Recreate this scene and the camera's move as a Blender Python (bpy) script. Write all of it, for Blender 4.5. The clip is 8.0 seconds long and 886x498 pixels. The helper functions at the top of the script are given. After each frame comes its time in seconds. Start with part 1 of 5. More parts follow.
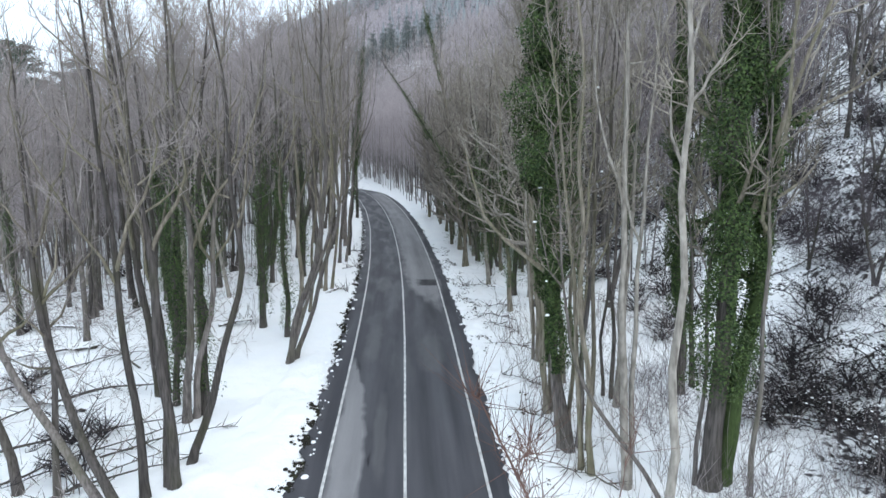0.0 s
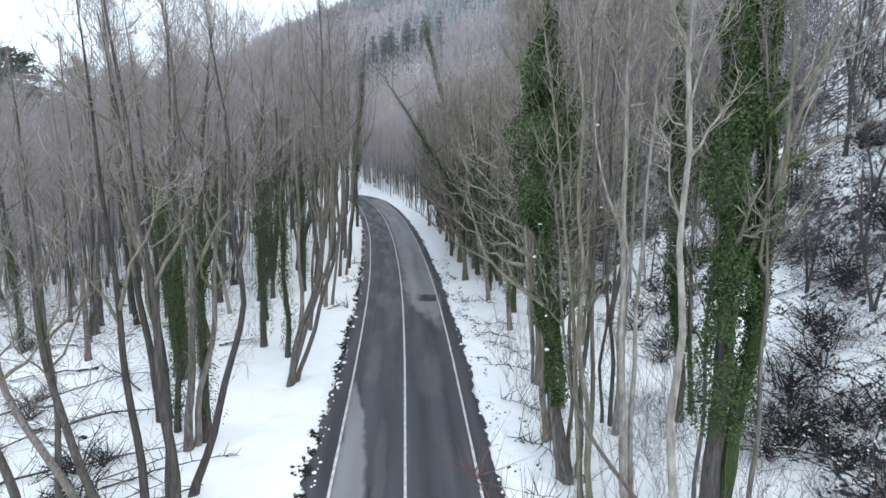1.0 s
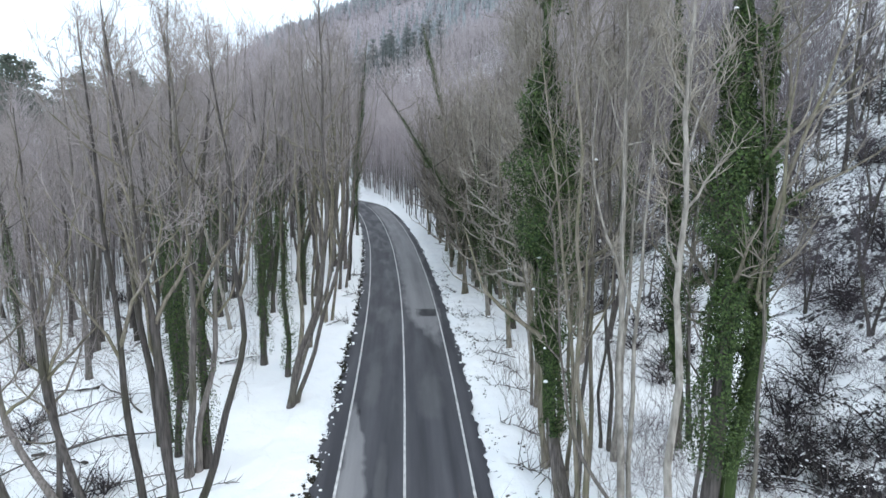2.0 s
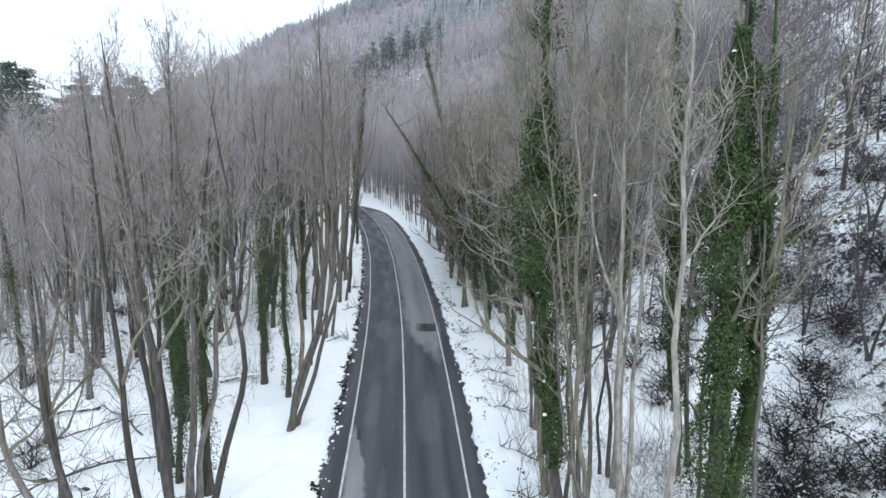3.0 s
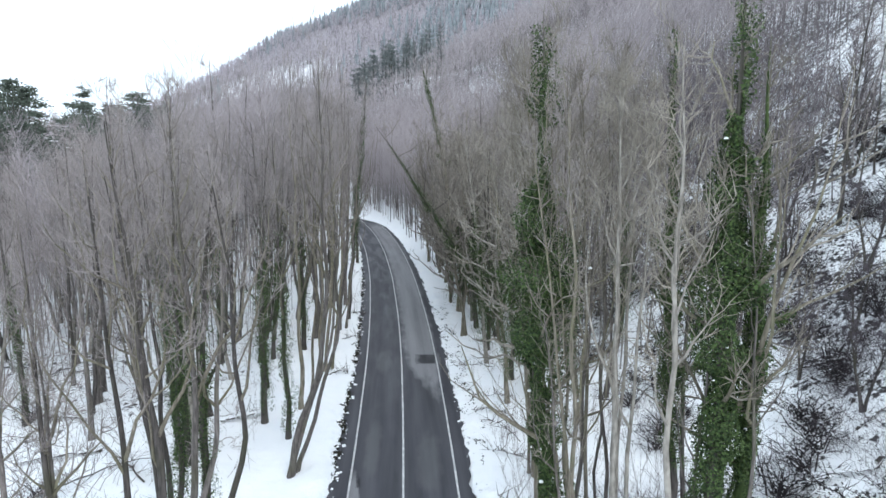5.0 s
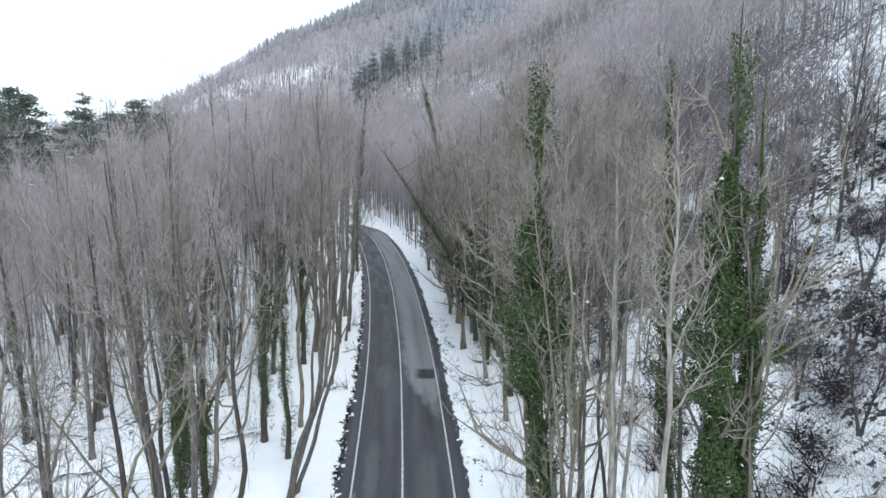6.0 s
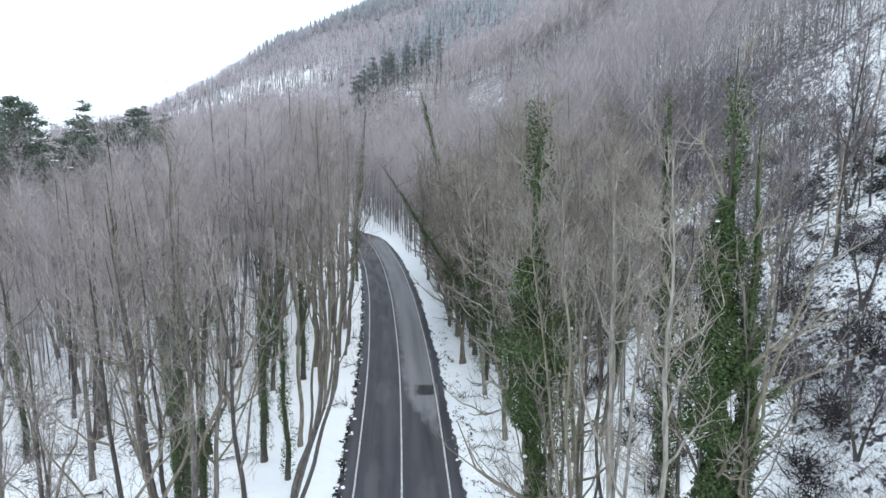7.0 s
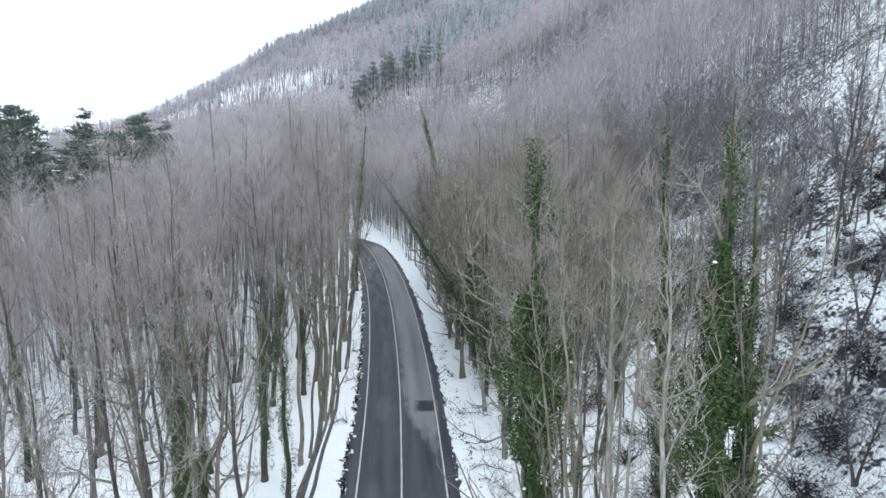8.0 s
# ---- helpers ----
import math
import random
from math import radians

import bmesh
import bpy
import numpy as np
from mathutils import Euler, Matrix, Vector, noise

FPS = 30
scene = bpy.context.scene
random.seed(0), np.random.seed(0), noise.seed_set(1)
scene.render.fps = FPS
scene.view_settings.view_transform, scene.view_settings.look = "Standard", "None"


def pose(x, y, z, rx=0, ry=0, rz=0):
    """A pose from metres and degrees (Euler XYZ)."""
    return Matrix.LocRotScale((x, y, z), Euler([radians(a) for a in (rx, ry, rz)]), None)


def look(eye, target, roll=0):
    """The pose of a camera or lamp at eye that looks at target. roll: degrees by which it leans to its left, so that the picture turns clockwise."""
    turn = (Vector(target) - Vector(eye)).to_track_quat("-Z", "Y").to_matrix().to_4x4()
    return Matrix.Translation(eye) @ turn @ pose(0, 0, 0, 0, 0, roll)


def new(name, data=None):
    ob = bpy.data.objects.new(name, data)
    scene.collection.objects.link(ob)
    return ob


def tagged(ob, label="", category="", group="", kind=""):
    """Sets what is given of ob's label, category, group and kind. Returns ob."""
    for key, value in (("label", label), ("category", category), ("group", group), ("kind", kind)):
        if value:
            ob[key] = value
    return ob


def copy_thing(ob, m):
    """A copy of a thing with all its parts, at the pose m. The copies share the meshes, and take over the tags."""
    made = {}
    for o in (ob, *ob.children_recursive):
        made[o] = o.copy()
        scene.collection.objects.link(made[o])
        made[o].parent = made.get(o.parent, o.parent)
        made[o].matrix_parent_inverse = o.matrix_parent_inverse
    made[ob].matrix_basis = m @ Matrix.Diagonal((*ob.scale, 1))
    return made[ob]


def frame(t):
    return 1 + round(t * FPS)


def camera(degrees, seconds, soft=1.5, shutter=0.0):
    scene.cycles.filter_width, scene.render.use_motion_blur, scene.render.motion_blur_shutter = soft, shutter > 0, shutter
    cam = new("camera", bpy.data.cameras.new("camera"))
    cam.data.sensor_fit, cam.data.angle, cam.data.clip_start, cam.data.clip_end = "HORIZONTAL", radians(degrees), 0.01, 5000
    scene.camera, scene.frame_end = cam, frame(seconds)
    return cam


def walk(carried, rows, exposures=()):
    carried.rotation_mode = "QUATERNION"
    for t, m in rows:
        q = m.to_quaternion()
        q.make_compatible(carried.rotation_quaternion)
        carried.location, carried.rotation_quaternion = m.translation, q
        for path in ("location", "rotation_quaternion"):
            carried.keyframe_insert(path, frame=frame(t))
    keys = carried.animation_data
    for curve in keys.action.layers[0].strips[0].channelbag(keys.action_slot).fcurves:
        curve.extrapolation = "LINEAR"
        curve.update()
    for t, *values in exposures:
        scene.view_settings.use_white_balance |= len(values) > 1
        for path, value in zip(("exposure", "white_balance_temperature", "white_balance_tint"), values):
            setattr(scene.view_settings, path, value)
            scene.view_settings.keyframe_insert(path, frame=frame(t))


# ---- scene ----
cam = camera(73.0, 8.0, soft=1.5)
METRES, EYE, TILT, LEAN, TURN = 12.0, 12.8, -8.4, 0.0, 0.0
ROWS = [
    (0.0, 0.0, 0.0, 0.0, 0.0, 0.0, -0.0),
    (0.5, -0.001, -0.0072, 0.0595, -0.01, 0.01, -0.04),
    (1.0, -0.0023, -0.0148, 0.1245, -0.03, 0.01, -0.09),
    (1.5, -0.001, -0.0223, 0.184, -0.02, 0.04, -0.14),
    (3.0, -0.0003, -0.0398, 0.3674, -0.04, -0.01, -0.16),
    (3.5, 0.001, -0.0487, 0.435, -0.04, -0.0, -0.14),
    (4.0, 0.0029, -0.0553, 0.4946, -0.02, 0.04, -0.15),
    (4.5, 0.0055, -0.0639, 0.5593, -0.01, 0.07, -0.17),
    (6.0, 0.017, -0.0854, 0.741, 0.03, 0.11, -0.13),
    (6.5, 0.0201, -0.0926, 0.8078, 0.03, 0.15, -0.12),
    (7.0, 0.0219, -0.1003, 0.8692, 0.02, 0.18, -0.11),
    (7.5, 0.0225, -0.1095, 0.9358, 0.02, 0.2, -0.11),
    (8.0, 0.0225, -0.1173, 0.9923, 0.02, 0.3, -0.11),
]
walk(cam, [(t, pose(0, 0, EYE, TILT, LEAN, TURN) @ pose(METRES * x, METRES * y, METRES * z, 90 + pitch, roll, yaw)) for t, x, y, z, yaw, pitch, roll in ROWS],
     exposures=[(0.0, 0.14), (3.0, 0.18), (6.0, 0.21), (8.0, 0.22)])

# ---- light: a bright overcast winter sky ----
world = bpy.data.worlds.new("overcast_sky")
scene.world = world
world.use_nodes = True
wn, wl = world.node_tree.nodes, world.node_tree.links
wn.clear()
sky = wn.new("ShaderNodeTexSky")
sky.sky_type, sky.sun_disc = "NISHITA", False
sky.sun_elevation, sky.sun_rotation = radians(47), radians(138)
sky.air_density, sky.dust_density, sky.ozone_density = 1.0, 4.0, 1.0
dim = wn.new("ShaderNodeMix")
dim.data_type, dim.blend_type = "RGBA", "MULTIPLY"
dim.inputs[0].default_value = 1.0
dim.inputs[7].default_value = (0.09, 0.09, 0.09, 1)
cloud = wn.new("ShaderNodeMix")
cloud.data_type = "RGBA"
cloud.inputs[0].default_value = 0.86
cloud.inputs[7].default_value = (1.28, 1.49, 1.70, 1)
back = wn.new("ShaderNodeBackground")
back.inputs[1].default_value = 1.0
wout = wn.new("ShaderNodeOutputWorld")
wl.new(sky.outputs[0], dim.inputs[6])
wl.new(dim.outputs[2], cloud.inputs[6])
wl.new(cloud.outputs[2], back.inputs[0])
wl.new(back.outputs[0], wout.inputs[0])
sun = new("sun", bpy.data.lights.new("sun", "SUN"))
sun.data.energy, sun.data.angle, sun.data.color = 0.6, radians(30), (1.0, 0.97, 0.93)
sun.matrix_world = look((45, 10, 75), (0, 60, 0))

# ---- lie of the land ----
CENTRE = [(-120, 7.0), (-80, 4.2), (-40, 1.8), (0, -0.2), (22, -1.5), (41, -2.7), (56, -3.85), (70, -5.2), (90, -7.6),
          (110, -10.7), (128, -14.3), (142, -17.9), (155, -21.8), (170, -27.2), (185, -34), (205, -43), (230, -53), (270, -60), (330, -60)]
_y = np.arange(-200.0, 400.0, 1.0)
_x = np.interp(_y, [p[0] for p in CENTRE], [p[1] for p in CENTRE])
for _ in range(3):
    _x[3:-3] = np.convolve(_x, np.ones(7) / 7, "valid")
_turn = 1 / np.sqrt(1 + np.gradient(_x) ** 2)


def centre(y):
    return np.interp(y, _y, _x)


def soft_ramp(v, w):
    return w * np.logaddexp(0, np.asarray(v, float) / w)


def step(a, b, v):
    s = np.clip((np.asarray(v, float) - a) / (b - a), 0, 1)
    return s * s * (3 - 2 * s)


def lattice(i, j, seed):
    n = (i.astype(np.int64) * 374761393 + j.astype(np.int64) * 668265263 + seed * 1442695041) & 0xFFFFFFFF
    n = ((n ^ (n >> 13)) * 1274126177) & 0xFFFFFFFF
    return ((n ^ (n >> 16)) & 0xFFFF) / 65535.0


def bumps(x, y, size, seed=0):
    """Smooth noise from -1 to 1 with lumps of about that size in metres."""
    x, y = np.asarray(x, float) / size, np.asarray(y, float) / size
    i, j = np.floor(x), np.floor(y)
    a, b = step(0, 1, x - i), step(0, 1, y - j)
    v = (lattice(i, j, seed) * (1 - a) + lattice(i + 1, j, seed) * a) * (1 - b) + (lattice(i, j + 1, seed) * (1 - a) + lattice(i + 1, j + 1, seed) * a) * b
    return 2 * v - 1


def road_z(y):
    return 0.045 * (np.clip(y, -60, 190) - 30)


def across(x, y):
    return (np.asarray(x, float) - centre(y)) * np.interp(y, _y, _turn)


RIDGE = [(-2500, 40), (-900, 50), (-700, 40), (-560, 38), (-455, 40), (-355, 114), (-240, 200), (-98, 258), (100, 325), (500, 410), (2500, 480)]


def height(x, y):
    x, y = np.asarray(x, float), np.asarray(y, float)
    u = across(x, y)
    toe = 20 - 14 * step(110, 260, y)
    near = step(1500, 300, np.abs(u))
    z = road_z(y) + 0.17 * (soft_ramp(y - 190, 15) - soft_ramp(y - 450, 20))
    z = z + (0.70 - 0.17 * step(120, 240, y)) * (soft_ramp(u - toe, 2.5) - soft_ramp(u - 190, 30)) * (0.35 + 0.65 * near)
    z = z - 0.05 * np.clip(-u - 6, 0, 14) - 0.11 * np.clip(-u - 20, 0, 26) + 0.10 * soft_ramp(-u - 48, 8) * step(600, 60, -u) * step(20, 110, y) - 0.28 * soft_ramp(-u - 62, 10) * step(210, 300, y) * step(500, 120, -u)
    far = step(430, 1000, y)
    z = z * (1 - far) + np.interp(x, [p[0] for p in RIDGE], [p[1] for p in RIDGE]) * far
    z = z + 17 * np.exp(-((x + 27) / 30) ** 2 - ((y - 318) / 34) ** 2)
    d = np.abs(u) + 60 * step(205, 240, y)
    wild = step(5.5, 12, d)
    z = z + wild * (0.35 * bumps(x, y, 7.0, 1) + 0.16 * bumps(x, y, 2.1, 2)) + step(20, 60, d) * 1.2 * bumps(x, y, 23.0, 3) + far * 9 * bumps(x, y, 90.0, 4)
    verge = step(3.95, 5.4, d)
    rag = 0.10 * bumps(x, y, 0.9, 5) + 0.08 * bumps(x, y, 0.35, 6)
    z = z - 0.14 + verge * 0.30 + rag * step(3.6, 4.3, d) * (1 - 0.6 * wild)
    return z



# ---- materials ----
def shader(name, rough=0.8):
    m = bpy.data.materials.new(name)
    m.use_nodes = True
    n, l = m.node_tree.nodes, m.node_tree.links
    b = n["Principled BSDF"]
    b.inputs["Roughness"].default_value = rough
    b.inputs["Specular IOR Level"].default_value = 0.25
    return m, n, l, b


def grain(n, l, scale, detail=4.0, vec=None, squash=None):
    t = n.new("ShaderNodeTexNoise")
    t.inputs["Scale"].default_value, t.inputs["Detail"].default_value = scale, detail
    if vec is None:
        g = n.new("ShaderNodeNewGeometry")
        vec = g.outputs["Position"]
    if squash:
        k = n.new("ShaderNodeMapping")
        k.inputs["Scale"].default_value = squash
        l.new(vec, k.inputs["Vector"])
        vec = k.outputs["Vector"]
    l.new(vec, t.inputs["Vector"])
    return t.outputs["Fac"]


def ramp(n, l, fac, stops):
    r = n.new("ShaderNodeValToRGB")
    e = r.color_ramp.elements
    while len(e) < len(stops):
        e.new(0.5)
    for k, (p, c) in zip(e, stops):
        k.position, k.color = p, (*c, 1) if len(c) == 3 else c
    l.new(fac, r.inputs["Fac"])
    return r.outputs["Color"]


def blend(n, l, fac, a, b, mode="MIX"):
    k = n.new("ShaderNodeMix")
    k.data_type, k.blend_type = "RGBA", mode
    for slot, v in ((0, fac), (6, a), (7, b)):
        if hasattr(v, "links"):
            l.new(v, k.inputs[slot])
        else:
            k.inputs[slot].default_value = v if slot == 0 else (*v, 1)
    return k.outputs[2]


def relief(n, l, b, fac, strength, distance):
    k = n.new("ShaderNodeBump")
    k.inputs["Strength"].default_value, k.inputs["Distance"].default_value = strength, distance
    l.new(fac, k.inputs["Height"])
    l.new(k.outputs["Normal"], b.inputs["Normal"])


def sums(n, l, op, a, b):
    k = n.new("ShaderNodeMath")
    k.operation = op
    for slot, v in enumerate((a, b)):
        if hasattr(v, "links"):
            l.new(v, k.inputs[slot])
        else:
            k.inputs[slot].default_value = v
    return k.outputs[0]


def field(n, name):
    a = n.new("ShaderNodeAttribute")
    a.attribute_name = name
    return a.outputs["Fac"]


def plain(name, dark, light, scale, rough=0.8, bump=0.02, squash=None, by_object=0.25, moss=None):
    m, n, l, b = shader(name, rough)
    a = grain(n, l, scale, 5.0, squash=squash)
    col = ramp(n, l, a, [(0.3, dark), (0.7, light)])
    if moss:
        col = blend(n, l, ramp(n, l, grain(n, l, 0.55, 4.0), [(0.47, (0, 0, 0)), (0.66, (0.5, 0.5, 0.5))]), col, moss)
    o = n.new("ShaderNodeObjectInfo")
    v = sums(n, l, "ADD", sums(n, l, "MULTIPLY", o.outputs["Random"], 2 * by_object), 1 - by_object)
    mul = n.new("ShaderNodeVectorMath")
    mul.operation = "SCALE"
    l.new(col, mul.inputs[0])
    l.new(v, mul.inputs["Scale"])
    l.new(mul.outputs[0], b.inputs["Base Color"])
    if bump:
        relief(n, l, b, grain(n, l, scale * 2.5, 3.0, squash=squash), 0.5, bump)
    return m


def tufty(name, tones, rough=0.85):
    m, n, l, b = shader(name, rough)
    g = n.new("ShaderNodeNewGeometry")
    col = ramp(n, l, g.outputs["Random Per Island"], [(k / (len(tones) - 1), c) for k, c in enumerate(tones)])
    shade = ramp(n, l, grain(n, l, 0.06, 3.0), [(0.3, (0.78, 0.78, 0.8)), (0.7, (1.0, 1.0, 1.0))])
    l.new(blend(n, l, 1.0, col, shade, "MULTIPLY"), b.inputs["Base Color"])
    return m


BARK = plain("grey_brown_bark", (0.072, 0.064, 0.060), (0.24, 0.214, 0.20), 4.0, 0.9, 0.03, (3, 3, 0.35), 0.32, (0.12, 0.115, 0.075))
BARK_DARK = plain("dark_wet_bark", (0.040, 0.036, 0.034), (0.13, 0.115, 0.107), 4.0, 0.85, 0.03, (3, 3, 0.35), 0.28, (0.07, 0.07, 0.04))
BARK_SCRUB = plain("purplish_scrub_bark", (0.06, 0.052, 0.06), (0.17, 0.148, 0.165), 3.0, 0.85, 0, None, 0.25)
BARK_THICKET = plain("black_wet_twig_bark", (0.016, 0.014, 0.016), (0.06, 0.051, 0.056), 3.0, 0.8, 0, None, 0.25)
BARK_TAN = plain("tan_olive_bark", (0.10, 0.087, 0.068), (0.31, 0.276, 0.22), 3.5, 0.9, 0.02, (3, 3, 0.35), 0.22, (0.15, 0.15, 0.08))
BARK_MOSS = plain("mossy_green_bark", (0.04, 0.062, 0.023), (0.09, 0.132, 0.046), 4.0, 0.95, 0.03, (2, 2, 0.6), 0.1)
BARK_PALE = plain("pale_smooth_bark", (0.15, 0.136, 0.118), (0.41, 0.378, 0.335), 3.2, 0.8, 0.01, (2, 2, 0.6), 0.15)
TWIG = plain("bare_twig_bark", (0.221, 0.194, 0.186), (0.373, 0.331, 0.321), 0.8, 0.85, 0, None, 0.2)
TWIG_RED = plain("reddish_twig_bark", (0.10, 0.06, 0.05), (0.20, 0.12, 0.10), 0.8, 0.85, 0, None, 0.1)
TWIG_TAN = plain("tan_olive_twig_bark", (0.145, 0.127, 0.105), (0.385, 0.347, 0.295), 0.8, 0.85, 0, None, 0.25)
TWIG_MIX = plain("brown_twig_bark", (0.162, 0.142, 0.124), (0.378, 0.338, 0.297), 1.6, 0.85, 0, None, 0.3)
IVY = tufty("ivy_leaf", [(0.016, 0.029, 0.012), (0.040, 0.072, 0.025), (0.110, 0.172, 0.055), (0.055, 0.072, 0.031)], 0.6)
NEEDLE = tufty("pine_needle", [(0.077, 0.095, 0.077), (0.140, 0.171, 0.135), (0.207, 0.239, 0.194)], 0.8)
# crest spruce tones with the veil of far air mixed into them
HAZED_SPRUCE = tufty("hazed_spruce_needle", [(0.279, 0.310, 0.320), (0.351, 0.387, 0.396), (0.423, 0.459, 0.473)], 0.9)
# pine green greyed and paled, haze over the hill stand painted in
NEEDLE_HAZED = tufty("hazed_pine_needle", [(0.153, 0.176, 0.171), (0.216, 0.243, 0.234), (0.288, 0.315, 0.306)], 0.85)
BRAMBLE = tufty("withered_leaf", [(0.02, 0.017, 0.018), (0.046, 0.037, 0.037), (0.034, 0.034, 0.03), (0.07, 0.06, 0.06)], 0.8)
LITTER = tufty("wet_leaf_litter", [(0.015, 0.013, 0.012), (0.04, 0.034, 0.028), (0.025, 0.024, 0.018), (0.05, 0.055, 0.025)], 0.9)
WOODS = tufty("far_twigs", [(0.369, 0.327, 0.329), (0.459, 0.410, 0.416), (0.531, 0.477, 0.486), (0.414, 0.369, 0.362)], 0.9)
TRUNKS = tufty("mixed_bark", [(0.090, 0.079, 0.076), (0.198, 0.178, 0.169), (0.450, 0.423, 0.405), (0.144, 0.131, 0.122)], 0.9)
# mountain twigs, lightened so that the base colour carries the distance haze
WOODS_FAR = tufty("hazed_far_twigs", [(0.486, 0.441, 0.473), (0.540, 0.493, 0.529), (0.603, 0.553, 0.590)], 0.95)
WOODS_HILL = tufty("mauve_twigs", [(0.153, 0.131, 0.137), (0.221, 0.193, 0.200), (0.310, 0.276, 0.282)], 0.9)
WOODS_MID = tufty("brown_twigs", [(0.189, 0.164, 0.160), (0.297, 0.263, 0.259), (0.51, 0.458, 0.448), (0.243, 0.214, 0.207)], 0.9)


def snow_material(name, cover):
    m, n, l, b = shader(name, 0.55)
    fine = grain(n, l, 7.0, 5.0)
    wide = grain(n, l, 0.35, 4.0)
    white = ramp(n, l, wide, [(0.3, (0.90, 0.92, 0.945)), (0.7, (0.955, 0.96, 0.965))])
    if cover:
        soil = ramp(n, l, fine, [(0.3, (0.018, 0.016, 0.017)), (0.7, (0.055, 0.048, 0.049))])
        # distant soil blends to a pale mauve-grey: aerial haze put into its colour
        soil = blend(n, l, field(n, "floor_haze"), soil, ramp(n, l, wide, [(0.3, (0.24, 0.215, 0.225)), (0.7, (0.33, 0.30, 0.315))]))
        spot = sums(n, l, "ADD", sums(n, l, "MULTIPLY", grain(n, l, 2.3, 7.0), 0.62), sums(n, l, "MULTIPLY", grain(n, l, 0.55, 4.0), 0.38))
        spot = sums(n, l, "ADD", spot, sums(n, l, "SUBTRACT", field(n, "litter"), 0.5))
        white = blend(n, l, ramp(n, l, spot, [(0.522, (0, 0, 0)), (0.572, (1, 1, 1))]), white, soil)
    l.new(white, b.inputs["Base Color"])
    relief(n, l, b, sums(n, l, "ADD", sums(n, l, "MULTIPLY", fine, 0.3), grain(n, l, 1.6, 4.0)), 0.6, 0.17)
    return m


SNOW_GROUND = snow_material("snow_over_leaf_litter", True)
SNOW = snow_material("fresh_snow", False)


def asphalt_material(name, dark, light, streaks, worn=None):
    """Asphalt; worn gives the tones that take over where the sheet's wear is full."""
    m, n, l, b = shader(name, 0.6)
    uv = n.new("ShaderNodeUVMap")
    uv.uv_map = "road"
    fine = grain(n, l, 45.0, 2.0)
    blot = grain(n, l, 1.0, 5.0, uv.outputs["UV"], (0.7, 0.16, 1))
    long = grain(n, l, 1.0, 4.0, uv.outputs["UV"], (1.1, 0.05, 1))
    mix = sums(n, l, "ADD", sums(n, l, "MULTIPLY", long, streaks), sums(n, l, "MULTIPLY", blot, 1 - streaks))
    col = ramp(n, l, mix, [(0.36, dark), (0.64, light)])
    if worn:
        rub = grain(n, l, 1.0, 6.0, uv.outputs["UV"], (1.6, 0.55, 1))
        edge = sums(n, l, "ADD", sums(n, l, "MULTIPLY", field(n, "wear"), 0.8), sums(n, l, "MULTIPLY", rub, 0.6))
        col = blend(n, l, ramp(n, l, edge, [(0.52, (0, 0, 0)), (0.86, (1, 1, 1))]), col, ramp(n, l, mix, [(0.34, worn[0]), (0.66, worn[1])]))
    col = blend(n, l, 0.5, col, ramp(n, l, fine, [(0.3, (0.55, 0.55, 0.55)), (0.7, (1.0, 1.0, 1.0))]), "MULTIPLY")
    l.new(col, b.inputs["Base Color"])
    l.new(ramp(n, l, blot, [(0.4, (0.42, 0.42, 0.42)), (0.6, (0.7, 0.7, 0.7))]), b.inputs["Roughness"])
    relief(n, l, b, fine, 0.2, 0.003)
    return m


TAR = ((0.035, 0.035, 0.043), (0.112, 0.111, 0.125))
ASPHALT = asphalt_material("damp_asphalt", *TAR, 0.55)
ASPHALT_WORN = asphalt_material("worn_pale_asphalt", *TAR, 0.55, ((0.17, 0.168, 0.178), (0.33, 0.325, 0.337)))
ASPHALT_MID = asphalt_material("scuffed_asphalt", *TAR, 0.55, ((0.07, 0.07, 0.077), (0.145, 0.144, 0.154)))
ASPHALT_NEW = asphalt_material("fresh_dark_asphalt", (0.12, 0.119, 0.128), (0.22, 0.218, 0.228), 0.55, ((0.03, 0.03, 0.034), (0.055, 0.054, 0.06)))
PAINT = plain("worn_white_road_paint", (0.38, 0.38, 0.38), (0.72, 0.72, 0.71), 2.5, 0.6, 0.002, None, 0.02)


